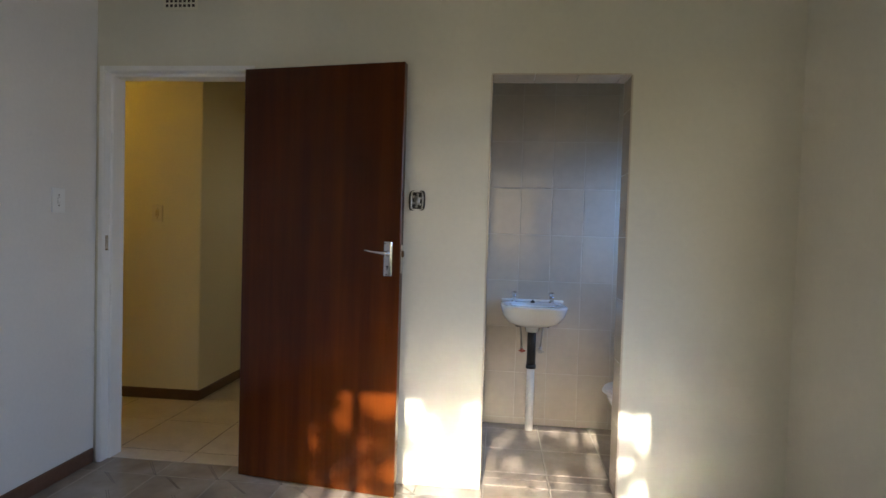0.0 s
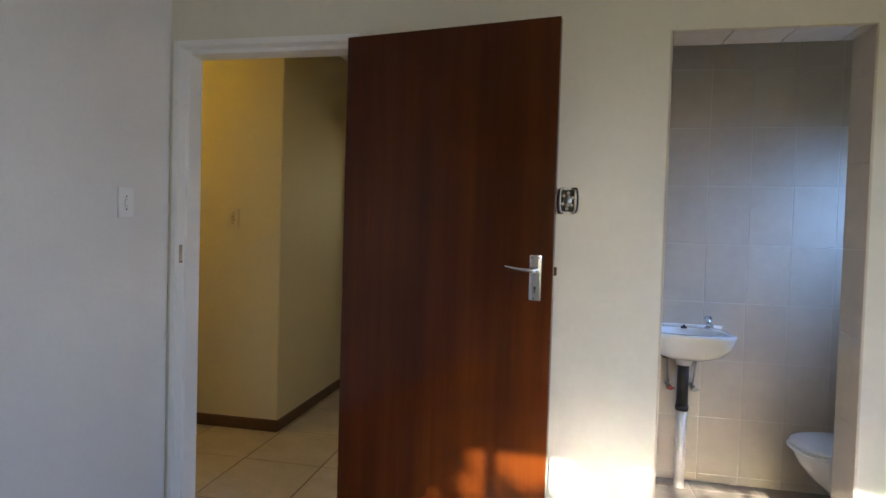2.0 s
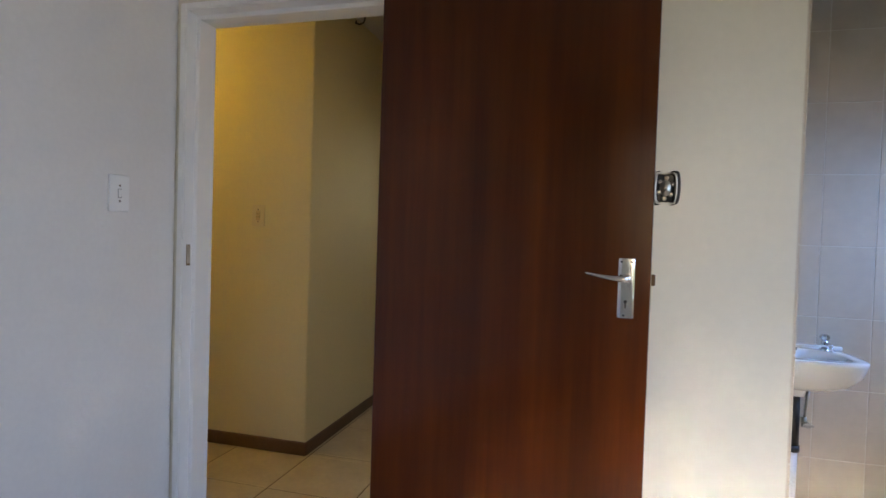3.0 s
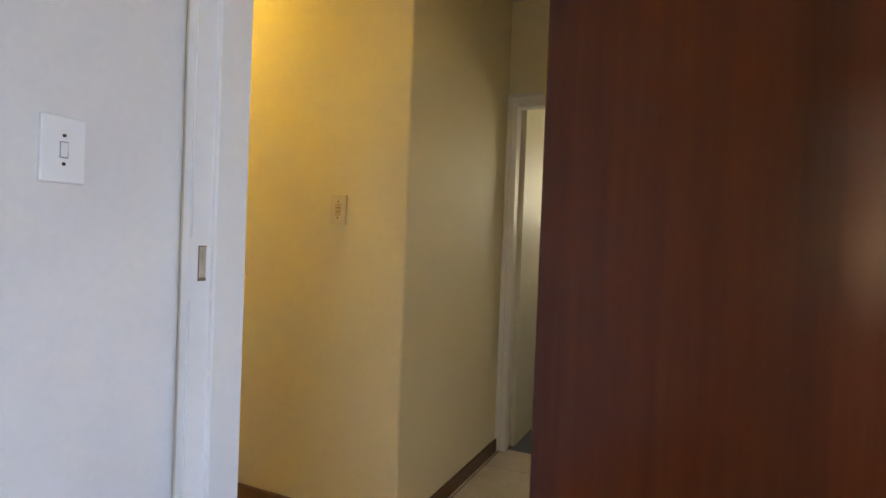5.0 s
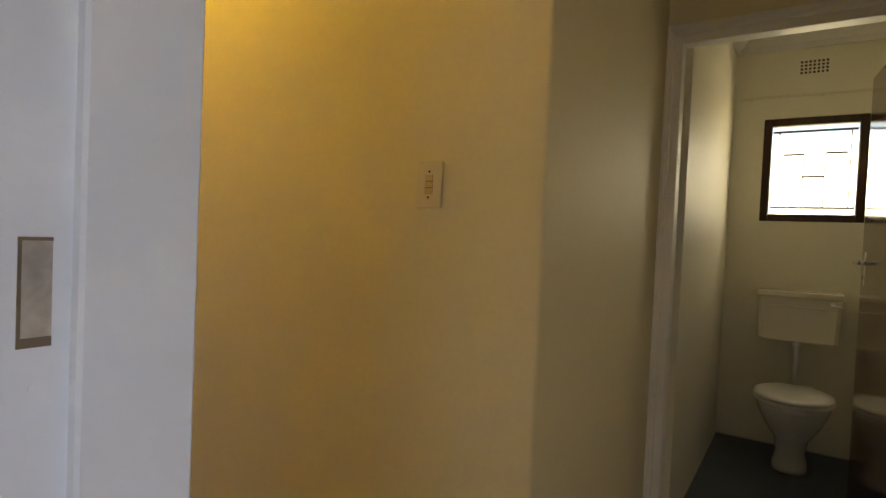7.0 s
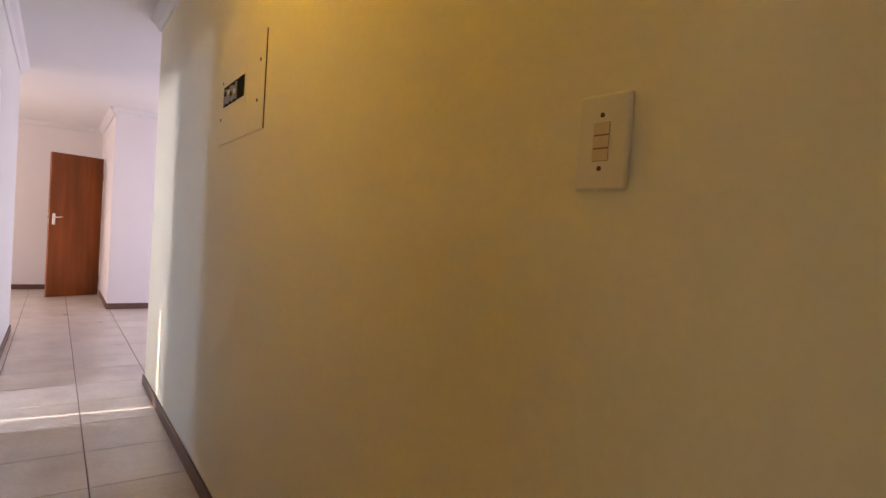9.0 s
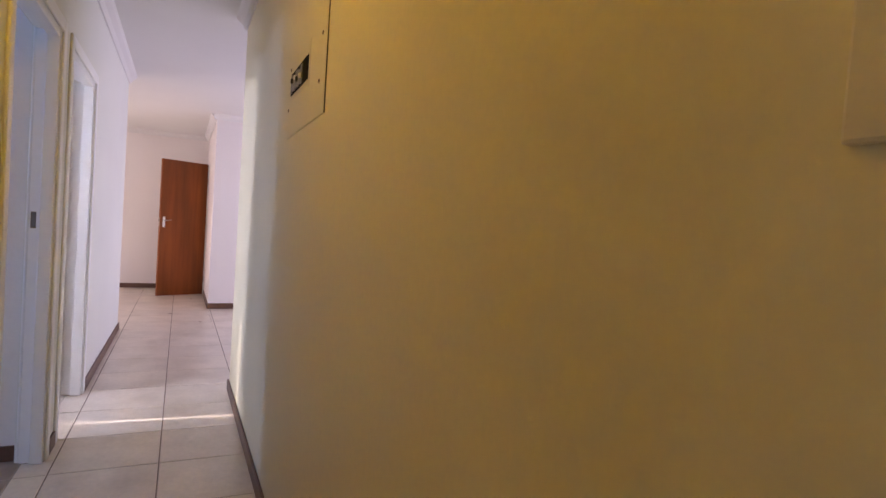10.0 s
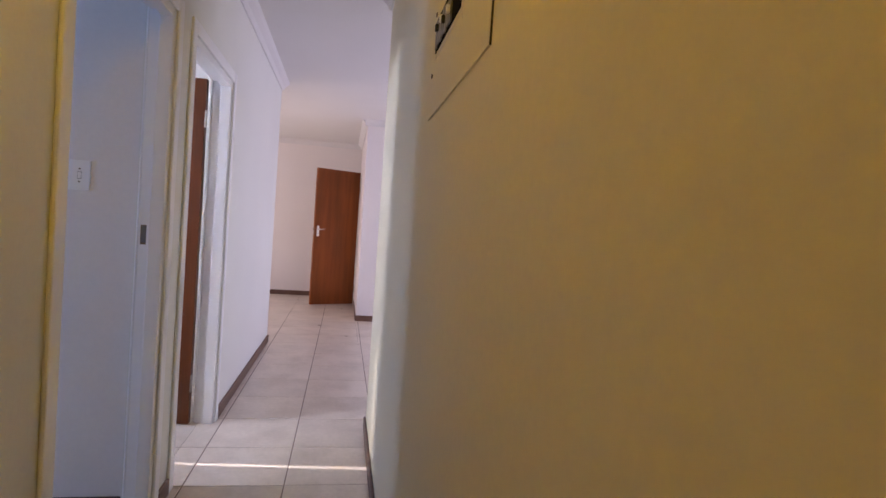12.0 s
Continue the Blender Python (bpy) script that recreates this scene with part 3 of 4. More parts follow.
def ornate_plate(m):
    """A chromed plate with scroll brackets at its corners and a toggle on a boss."""
    root = thing("ornamental_switch", "ornate silver and black switch plate on the bedroom wall", "light switch", m)
    part("backplate", bx(-0.024, 0.024, -0.004, 0, -0.040, 0.040, bevel=0.004, seg=2), M_BLACK, root)
    for sx in (-1, 1):
        bm = bmesh.new()
        rings = []
        for i in range(15):
            u = i / 14
            a = math.pi * (u - 0.5)
            x = sx * (0.016 + 0.020 * abs(math.cos(a)) ** 0.35)
            z = 0.048 * math.sin(a) if abs(u - 0.5) < 0.5 else math.copysign(0.048, u - 0.5)
            rings.append([(x + 0.0045 * math.cos(k * math.pi / 4), -0.006 + 0.004 * math.sin(k * math.pi / 4), z + 0.002 * math.cos(k * math.pi / 4)) for k in range(8)])
        loft(bm, rings)
        part("bracket_rim", bm, M_BLACK, root, "black scrolled rim", True)
        bm = bmesh.new()
        loft(bm, [[(p[0] * 0.80, p[1] - 0.003, p[2] * 0.88) for p in r] for r in rings])
        part("bracket", bm, M_PEWTER, root, "silver scrolled bracket", True)
    bm = bmesh.new()
    loft(bm, [oval(0, 0, 0, r, r * 1.5, 20) for r in (0.016,)] + [[(p[0], p[1], 0.006) for p in oval(0, 0, 0, 0.013, 0.021, 20)]])
    bmesh.ops.transform(bm, matrix=pose(0, -0.003, 0, 90, 0, 0), verts=bm.verts)
    boss = part("boss", bm, M_PEWTER, root, "", True)
    part("toggle", cyl(bmesh.new(), (0, -0.008, -0.004), (0, -0.020, -0.012), 0.005, 0.003, 10), M_PEWTER, boss)
    for k in range(6):
        a = k * math.pi / 3 + 0.4
        part("scroll", cyl(bmesh.new(), (0.019 * math.cos(a), -0.004, 0.030 * math.sin(a)), (0.019 * math.cos(a), -0.010, 0.030 * math.sin(a)), 0.007, 0.003, 8), M_PEWTER, root)
    return root


ornate_plate(pose(1.697, FY, 1.407))


def air_vent(m, cols, rows, pitch, label):
    """A plastered air brick with rows of small square holes, facing -y."""
    root = thing("air_vent", label, "air vent", m)
    w, h = cols * pitch + 0.02, rows * pitch + 0.018
    part("plate", bx(-w / 2, w / 2, -0.005, 0, -h / 2, h / 2, bevel=0.002), M_MATT, root)
    for i in range(cols):
        for j in range(rows):
            x, z = (i - (cols - 1) / 2) * pitch, (j - (rows - 1) / 2) * pitch
            q = pitch * 0.29
            # dark square on the plate, the hole's shade is put into its colour
            part("hole", bx(x - q, x + q, -0.0062, -0.004, z - q, z + q), M_LINE, root)
    return root


air_vent(pose(0.462, FY, 2.395), 7, 4, 0.0232, "cream air vent with square holes on the bedroom wall")
air_vent(pose(0.492, 3.78, 2.295), 7, 4, 0.0212, "cream air vent with square holes above the toilet window")


def distribution_board(m):
    root = thing("distribution_board", "flat cream metal distribution board cover with breaker slot", "fuse box", m)
    prof = ((0, -0.172), (-0.0036, -0.172), (-0.0045, -0.139), (-0.0045, 0.1705), (-0.003, 0.172), (0, 0.172))
    part("cover", loft(bmesh.new(), [[(x, y, z) for y, z in prof] for x in (-0.315, 0.315)]), M_HALL, root)
    # dark strip painting the shaded gap beside the cover
    part("edge_gap", bx(0.3145, 0.3175, -0.003, 0.0, -0.172, 0.172), M_LINE, root)
    bm = bmesh.new()
    box(bm, 0.087, 0.089, -0.0055, -0.004, -0.05, 0.108)
    box(bm, 0.087, 0.12, -0.0055, -0.004, 0.108, 0.110)
    box(bm, -0.25, 0.05, -0.0055, -0.004, -0.032, -0.030)
    part("pressed_line", bm, M_SWITCH, root, "faint pressed edge of the cover")
    # flat black sheet, the cavity's darkness is put into its colour
    sl = part("breaker_slot", bx(-0.247, 0.063, -0.0062, -0.003, -0.017, 0.066), M_VOID, root, "black opening round the breakers")
    for i in range(7):
        x = -0.235 + i * 0.030
        bm = bx(x, x + 0.026, -0.010, -0.006, -0.012 + 0.004 * (i % 2), 0.058 - 0.006 * (i % 3), bevel=0.002)
        part("breaker", bm, M_BREAKER if i % 3 else M_GREY, sl)
        if i in (1, 3, 4, 6):
            z = 0.02 if i % 2 else 0.008
            part("toggle", bx(x + 0.008, x + 0.018, -0.018, -0.009, z, z + 0.018, bevel=0.002), M_BLACK if i % 3 else M_PLAST, sl)
    for x, z in ((0.262, 0.075), (0.240, -0.065), (-0.282, -0.064), (-0.265, 0.088)):
        part("screw", cyl(bmesh.new(), (x, -0.0065, z), (x, -0.003, z), 0.006, seg=12), M_BRASS, root)
    return root


distribution_board(pose(-2.106, WY, 1.708))


def ceiling_light(m):
    root = thing("ceiling_light", "round glass ceiling light glowing warm yellow in the corridor", "ceiling light", m)
    part("base", cyl(bmesh.new(), (0, 0, -0.025), (0, 0, 0), 0.07, 0.075, 24), M_PLAST, root)
    part("lamp_holder", cyl(bmesh.new(), (0, 0, -0.075), (0, 0, -0.025), 0.02, 0.022, 16), M_PLAST, root)
    bm = bmesh.new()
    loft(bm, [oval(0, 0, z, r, r, 16) for z, r in ((-0.075, 0.014), (-0.10, 0.022), (-0.125, 0.030), (-0.15, 0.026), (-0.165, 0.012))])
    b = part("bulb", bm, M_SHADE, root, "lit yellow bulb", True)
    b.visible_shadow = False
    return root


ceiling_light(Matrix.Translation((-1.45, 0.66, H)))


def loose_cable(m):
    """A bare flex that hangs from the ceiling and hooks up at its end."""
    root = thing("loose_cable", "short loose black cable hanging from the passage ceiling", "cable", m)
    bm = bmesh.new()
    way = [(0, 0, 0), (0.004, 0, -0.05), (0.022, 0.003, -0.10), (0.034, 0.004, -0.14), (0.026, 0.004, -0.165), (0.0, 0.003, -0.172), (-0.022, 0.002, -0.163), (-0.018, 0.001, -0.150)]
    rings = []
    for i, p in enumerate(way):
        d = (Vector(way[min(i + 1, len(way) - 1)]) - Vector(way[max(i - 1, 0)])).normalized()
        u = Vector((0, 1, 0))
        v = d.cross(u)
        rings.append([Vector(p) + 0.005 * (u * math.cos(k * math.pi / 4) + v * math.sin(k * math.pi / 4)) for k in range(8)])
    loft(bm, rings)
    part("flex", bm, M_BLACK, root, "", True)
    part("ceiling_plug", cyl(bmesh.new(), (0, 0, -0.008), (0, 0, 0), 0.014, seg=12), M_BLACK, root)
    return root


loose_cable(Matrix.Translation((0.165, 1.22, H)))


# ---- plumbing ----
def toilet_pan(name, m, label, cist=True):
    """A pan facing -y with its wall at y = 0; high-level flush pipe and wall cistern where cist."""
    root = thing(name, label, "toilet", m)
    bm = bmesh.new()
    rings = [oval(0, -0.34, 0.0, 0.090, 0.13, 32, 2.4, 0.18), oval(0, -0.34, 0.03, 0.086, 0.125, 32, 2.4, 0.18), oval(0, -0.35, 0.10, 0.072, 0.105, 32, 2.2, 0.18),
             oval(0, -0.37, 0.18, 0.085, 0.13, 32, 2.1, 0.20), oval(0, -0.39, 0.25, 0.128, 0.185, 32, 2.0, 0.22), oval(0, -0.40, 0.32, 0.160, 0.225, 32, 2.0, 0.22),
             oval(0, -0.405, 0.37, 0.174, 0.240, 32, 2.1, 0.22), oval(0, -0.405, 0.39, 0.176, 0.242, 32, 2.1, 0.22), oval(0, -0.405, 0.395, 0.168, 0.235, 32, 2.1, 0.215)]
    loft(bm, rings)
    part("bowl", bm, M_PORC, root, "", True)
    bm = bmesh.new()
    loft(bm, [oval(0, -0.41, 0.397, 0.182, 0.252, 32, 2.1, 0.20), oval(0, -0.41, 0.402, 0.190, 0.262, 32, 2.1, 0.205), oval(0, -0.41, 0.412, 0.190, 0.262, 32, 2.1, 0.205), oval(0, -0.41, 0.416, 0.178, 0.240, 32, 2.1, 0.20)])
    part("seat", bm, M_PLAST, root, "", True)
    bm = bmesh.new()
    loft(bm, [oval(0, -0.41, 0.4185, 0.175, 0.240, 32, 2.1, 0.19), oval(0, -0.41, 0.422, 0.185, 0.252, 32, 2.1, 0.20), oval(0, -0.41, 0.432, 0.185, 0.252, 32, 2.1, 0.20), oval(0, -0.41, 0.439, 0.165, 0.222, 32, 2.1, 0.185), oval(0, -0.41, 0.442, 0.10, 0.14, 32, 2.1, 0.12)])
    part("lid", bm, M_PLAST, root, "closed white lid", True)
    for x in (-0.07, 0.07):
        part("hinge", cyl(bmesh.new(), (x - 0.025, -0.20, 0.425), (x + 0.025, -0.20, 0.425), 0.010, seg=12), M_PLAST, root)
    bm = bmesh.new()
    loft(bm, [[(x, y, z) for x, z in ((-0.06, 0.12), (0.06, 0.12), (0.075, 0.36), (-0.075, 0.36))] for y in (-0.25, -0.10)])
    part("outlet_trap", bm, M_PORC, root, "", True)
    if cist:
        bm = bmesh.new()
        rings = []
        for z, w, d in ((0.655, 0.375, 0.150), (0.665, 0.392, 0.162), (0.80, 0.400, 0.168), (0.915, 0.405, 0.172)):
            rings.append([(-w / 2, -0.012, z), (-w / 2, -d + 0.02, z), (-w / 2 + 0.02, -d, z), (w / 2 - 0.02, -d, z), (w / 2, -d + 0.02, z), (w / 2, -0.012, z)])
        loft(bm, rings)
        c = part("cistern", bm, M_CIST, root, "cream plastic wall-hung cistern")
        c.location.z = 0.022
        part("cistern_lid", bx(-0.213, 0.213, -0.184, -0.005, 0.915, 0.952, bevel=0.008, seg=2), M_CIST, c)
        bm = bmesh.new()
        cyl(bm, (0.160, -0.186, 0.895), (0.160, -0.166, 0.895), 0.012, seg=14)
        cyl(bm, (0.155, -0.184, 0.897), (0.205, -0.190, 0.882), 0.0055, 0.004, 10)
        part("flush_lever", bm, M_CHROME, c, "small chrome flush lever")
        bm = bmesh.new()
        loft(bm, [[(-0.17, -0.172 + o, z), (0.17, -0.172 + o, z), (0.17, -0.168, z), (-0.17, -0.168, z)] for z, o in ((0.858, 0.0), (0.862, -0.004), (0.866, 0.0))])
        part("moulded_line", bm, M_CIST, c)
        part("flush_pipe", cyl(bmesh.new(), (0, -0.075, 0.34), (0, -0.075, 0.685), 0.019, seg=18), M_PVC, root, "white plastic flush pipe", True)
        part("pipe_nut", cyl(bmesh.new(), (0, -0.075, 0.642), (0, -0.075, 0.678), 0.027, seg=10), M_PVC, root)
        part("pipe_boot", cyl(bmesh.new(), (0, -0.09, 0.335), (0, -0.078, 0.40), 0.034, 0.023, 16), M_PVC, root, "", True)
    return root


toilet_pan("toilet", pose(0.487, 3.78, 0) @ Matrix.Diagonal((1, 1, 0.985, 1)), "white toilet with closed lid and cream cistern on the wall")
toilet_pan("toilet", pose(3.41, 0.60, 0, 0, 0, -90) @ Matrix.Diagonal((1, 1, 0.86, 1)), "white toilet with closed lid beside the tiled wall", False)


def basin(m):
    """A small wall-hung hand basin facing -y, wall at y = 0, rim at z = 0."""
    root = thing("wash_basin", "small white wall-hung basin with two chrome taps", "wash basin", m)
    bm = bmesh.new()
    def rng(z, w, d, yo=0.0, p=3.0, n=36):
        return [(x, min(y, 0.0) + yo, z) for x, y, z in oval(0, -d / 2, z, w / 2, d / 2, n, p)]
    rings = [rng(-0.178, 0.085, 0.10, -0.045, 2.2), rng(-0.145, 0.10, 0.12, -0.035, 2.4), rng(-0.132, 0.22, 0.22, -0.01, 2.8), rng(-0.105, 0.335, 0.28, 0, 3.4), rng(-0.06, 0.398, 0.312, 0, 4.0), rng(-0.012, 0.425, 0.325, 0, 4.2), rng(0.0, 0.428, 0.327, 0, 4.2),
             rng(0.004, 0.415, 0.32, -0.003, 4.2)]
    loft(bm, rings, True, False)
    lip = [(x, y, 0.004) for x, y, z in oval(0, -0.18, 0, 0.150, 0.108, 36, 2.6)]
    in2 = [(x, y, -0.05) for x, y, z in oval(0, -0.18, 0, 0.128, 0.092, 36, 2.5)]
    in3 = [(x, y, -0.11) for x, y, z in oval(0, -0.17, 0, 0.06, 0.05, 36, 2.2)]
    loft(bm, [rings[-1], lip, in2, in3], False, True)
    bmesh.ops.remove_doubles(bm, verts=bm.verts, dist=0.0003)
    part("bowl", bm, M_PORC, root, "", True)
    part("splash_ledge", bx(-0.21, 0.21, -0.022, 0.0, 0.0, 0.018, bevel=0.006, seg=2), M_PORC, root)
    for x in (-0.125, 0.125):
        bm = bmesh.new()
        cyl(bm, (x, -0.055, 0.0), (x, -0.055, 0.012), 0.022, 0.018)
        cyl(bm, (x, -0.055, 0.010), (x, -0.055, 0.052), 0.012, 0.013)
        cyl(bm, (x, -0.055, 0.036), (x, -0.125, 0.030), 0.009, 0.008)
        cyl(bm, (x, -0.122, 0.032), (x, -0.124, 0.010), 0.008, 0.007)
        tap = part("tap", bm, M_CHROME, root, "chrome pillar tap", True)
        bm = bmesh.new()
        cyl(bm, (x, -0.055, 0.052), (x, -0.055, 0.064), 0.019, 0.021, 8)
        cyl(bm, (x, -0.055, 0.064), (x, -0.055, 0.072), 0.021, 0.012, 8)
        part("tap_handle", bm, M_CHROME, tap)
    bm = cyl(bmesh.new(), (0.0, -0.07, 0.003), (0.0, -0.07, 0.014), 0.016, 0.014, 14)
    cyl(bm, (0.0, -0.07, 0.012), (0.0, -0.07, 0.022), 0.005, 0.006, 8)
    part("plug", bm, M_BLACK, root, "black rubber plug on the ledge")
    for x in (-0.075, 0.075):
        part("bracket", bx(x - 0.035, x + 0.035, -0.12, 0.0, -0.148, -0.143), M_BLACK, root)
    bm = bmesh.new()
    cyl(bm, (0, -0.095, -0.395), (0, -0.095, -0.17), 0.030, 0.028, 18)
    cyl(bm, (0, -0.095, -0.415), (0, -0.095, -0.39), 0.034, 0.034, 18)
    part("bottle_trap", bm, M_BLACK, root, "black rubber waste trap", True)
    part("waste_pipe", cyl(bmesh.new(), (0, -0.095, -0.815), (0, -0.095, -0.41), 0.026, seg=18), M_PVC, root, "white plastic waste pipe", True)
    for sx, mt in ((-1, M_COPPER), (1, M_STEEL)):
        bm = bmesh.new()
        cyl(bm, (sx * 0.062, -0.05, -0.30), (sx * 0.075, -0.05, -0.16), 0.006, seg=10)
        cyl(bm, (sx * 0.062, 0.0, -0.305), (sx * 0.062, -0.085, -0.305), 0.009, seg=10)
        cyl(bm, (sx * 0.062, -0.05, -0.325), (sx * 0.062, -0.05, -0.285), 0.011, seg=10)
        v = part("stop_valve", bm, M_STEEL, root, "", True)
        bm = cyl(bmesh.new(), (sx * 0.062, -0.085, -0.305), (sx * 0.062, -0.10, -0.305), 0.013, seg=8)
        box(bm, sx * 0.062 - 0.022, sx * 0.062 + 0.022, -0.105, -0.098, -0.310, -0.300, bevel=0.002)
        part("valve_handle", bm, mt, v)
    return root


basin(pose(2.332, BATH_Y, 0.817) @ Matrix.Diagonal((0.96, 1, 1, 1)))


# ---- windows ----
def window(name, x0, x1, y, z0, z1, depth, glass_m, label, material, bars=(), vert=(), sill=True, mull=()):
    root = thing(name, label, "window", None, "", "structure")
    f = 0.045
    part("window_frame", box(bmesh.new(), x0, x0 + f, y, y + depth, z0, z1, bevel=0.004), material, root)
    part("window_frame", bx(x1 - f, x1, y, y + depth, z0, z1, bevel=0.004), material, root)
    part("window_frame", bx(x0 + f, x1 - f, y, y + depth, z1 - f, z1, bevel=0.004), material, root)
    part("window_frame", bx(x0 + f, x1 - f, y, y + depth, z0, z0 + f, bevel=0.004), material, root)
    for xm in mull:
        part("mullion", bx(xm - 0.02, xm + 0.02, y + 0.002, y + depth - 0.002, z0 + f, z1 - f, bevel=0.003), material, root)
    p = part("pane", bx(x0 + f - 0.005, x1 - f + 0.005, y + depth * 0.55, y + depth * 0.55 + 0.005, z0 + f - 0.005, z1 - f + 0.005), glass_m, root)
    p.visible_shadow = False
    for xa, xb, z in bars:
        part("bar", bx(xa, xb, y + 0.02, y + 0.026, z - 0.0065, z + 0.0065), M_BLACK, root)
    for xx, za, zb in vert:
        part("bar", bx(xx - 0.0035, xx + 0.0035, y + 0.021, y + 0.025, za, zb), M_BLACK, root)
    return root


wx0, wx1, wz0, wz1 = 0.25, 0.775, 1.372, 2.0
gx0, gx1, gz0, gz1 = wx0 + 0.05, wx1 - 0.05, wz0 + 0.05, wz1 - 0.05
window("window_1", wx0, wx1, 3.79, wz0, wz1, 0.06, M_FROST, "small dark-framed toilet window with bright frosted glass and thin burglar bars", M_WFRAME,
       bars=((gx0, gx1, gz1 - 0.03), (gx0, gx1, gz0 + 0.035), (gx0 + 0.055, gx0 + 0.17, gz1 - 0.17), (gx0 + 0.275, gx0 + 0.385, gz1 - 0.165), (gx0 + 0.16, gx0 + 0.27, gz1 - 0.305)),
       vert=((gx0 + 0.035, gz0 + 0.035, gz1 - 0.03), (gx0 + 0.165, gz0 + 0.035, gz1 - 0.17), (gx0 + 0.272, gz0 + 0.035, gz1 - 0.165), (gx1 - 0.03, gz0 + 0.035, gz1 - 0.03)))
window("window_2", 0.9, 2.6, -3.59, 0.9, 2.12, 0.06, M_GLASS, "wide bedroom window with dark frame and burglar bars", M_WFRAME,
       bars=((0.95, 2.55, 1.86), (0.95, 2.55, 1.64), (0.95, 2.55, 1.42), (0.95, 2.55, 1.2)), mull=(1.18, 2.3))


def curtain_rail(m, length):
    root = thing("curtain_rail", "thin cream curtain rail above the toilet window", "curtain rail", m)
    part("rail", bx(0, length, -0.022, -0.012, -0.008, 0.008, bevel=0.003), M_CIST, root)
    for x in (0.05, length / 2, length - 0.05):
        part("rail_bracket", bx(x - 0.008, x + 0.008, -0.013, 0, -0.012, 0.012, bevel=0.002), M_CIST, root)
    part("end_stop", bx(-0.006, 0.002, -0.026, -0.008, -0.012, 0.012, bevel=0.003), M_CIST, root)
    return root


curtain_rail(pose(0.125, 3.78, 2.13), 0.83)


# ---- outside ----
bm = bmesh.new()
bmesh.ops.create_grid(bm, x_segments=8, y_segments=8, size=90)
bmesh.ops.translate(bm, verts=bm.verts, vec=(0, 0, -0.12))
setting("ground", bm, M_EARTH, "dry garden ground round the house", "ground")


def tree(m, seed, height, crown, leaves, leaf=0.07, sprays=()):
    """A tapered trunk with limbs and a loose crown of small leaf blades."""
    rnd = random.Random(seed)
    root = thing("tree", "unseen leafy garden tree that dapples the bedroom sun", "tree", m)
    bm = bmesh.new()
    rings = [[(x + 0.06 * math.sin(z), y, z) for x, y, _ in oval(0, 0, 0, r, r, 10)] for z, r in ((0, 0.16), (0.4, 0.12), (1.2, 0.10), (height * 0.55, 0.075), (height * 0.8, 0.03))]
    loft(bm, rings)
    tips = []
    for i in range(14):
        a, z = rnd.uniform(0, 6.283), height * rnd.uniform(0.32, 0.72)
        d = rnd.uniform(0.5, 1.0) * crown[0]
        tip = Vector((d * math.cos(a), d * math.sin(a) * crown[1] / crown[0], z + rnd.uniform(0.0, 0.9)))
        cyl(bm, (0.06 * math.sin(z), 0, z), tip, 0.035, 0.008, 7)
        tips.append(tip)
    for x, y, z, r, count in sprays:
        tip = Vector((x, y, z))
        start = min(tips[:14], key=lambda q: (q - tip).length)
        mid = (start + tip) / 2 + Vector((0, 0, 0.12))
        cyl(bm, start, mid, 0.008, 0.006, 6)
        cyl(bm, mid, tip, 0.006, 0.003, 6)
    part("trunk", bm, M_BARK, root, "", True)
    verts, faces = [], []
    clumps = [(t, rnd.uniform(0.28, 0.55)) for t in tips]
    for _ in range(46):
        a = rnd.uniform(0, 6.283)
        q = math.sqrt(rnd.random())
        clumps.append((Vector((crown[0] * q * math.cos(a), crown[1] * q * math.sin(a), height * rnd.uniform(0.38, 1.0))), rnd.uniform(0.22, 0.5)))
    drawn = [rnd.choice(clumps) for _ in range(leaves)]
    for x, y, z, r, count in sprays:
        drawn += [(Vector((x, y, z)), r * 2.0)] * count
    for c, r in drawn:
        p = c + Vector((rnd.gauss(0, 1), rnd.gauss(0, 1), rnd.gauss(0, 0.8))) * r * 0.45
        u = Vector((rnd.gauss(0, 1), rnd.gauss(0, 1), rnd.gauss(0, 1))).normalized()
        v = u.orthogonal().normalized()
        s = leaf * rnd.uniform(0.6, 1.3)
        k = len(verts)
        verts += [p - u * s, p + v * s * 0.45, p + u * s, p - v * s * 0.45]
        faces.append((k, k + 1, k + 2, k + 3))
    me = bpy.data.meshes.new("crown")
    me.from_pydata(verts, [], faces)
    me.materials.append(M_LEAF)
    ob = new("crown", me)
    ob.parent = root
    return root


# low house-side sprays, set to shape the sun patches: x and height, spread, leaves
SPRAYS = [(0.80, 3.16, 0.10, 40), (1.14, 3.24, 0.05, 10), (1.25, 3.53, 0.04, 8),
          (1.68, 3.40, 0.06, 14), (1.82, 3.24, 0.12, 50), (1.98, 3.30, 0.08, 26), (2.03, 3.12, 0.06, 16),
          (0.98, 3.30, 0.03, 5), (1.05, 3.12, 0.03, 5), (0.92, 3.15, 0.04, 8), (1.30, 3.44, 0.03, 4), (1.42, 3.26, 0.025, 4), (2.20, 3.10, 0.05, 16), (0.74, 3.36, 0.05, 18)]
# unseen tree, stands where it dapples the sun through the bedroom window
tree(pose(0.75, -7.6, -0.12), 4, 4.9, (1.7, 1.3), 1050, 0.08, [(x - 0.75, 1.1, z + 0.12, r, n) for x, z, r, n in SPRAYS])


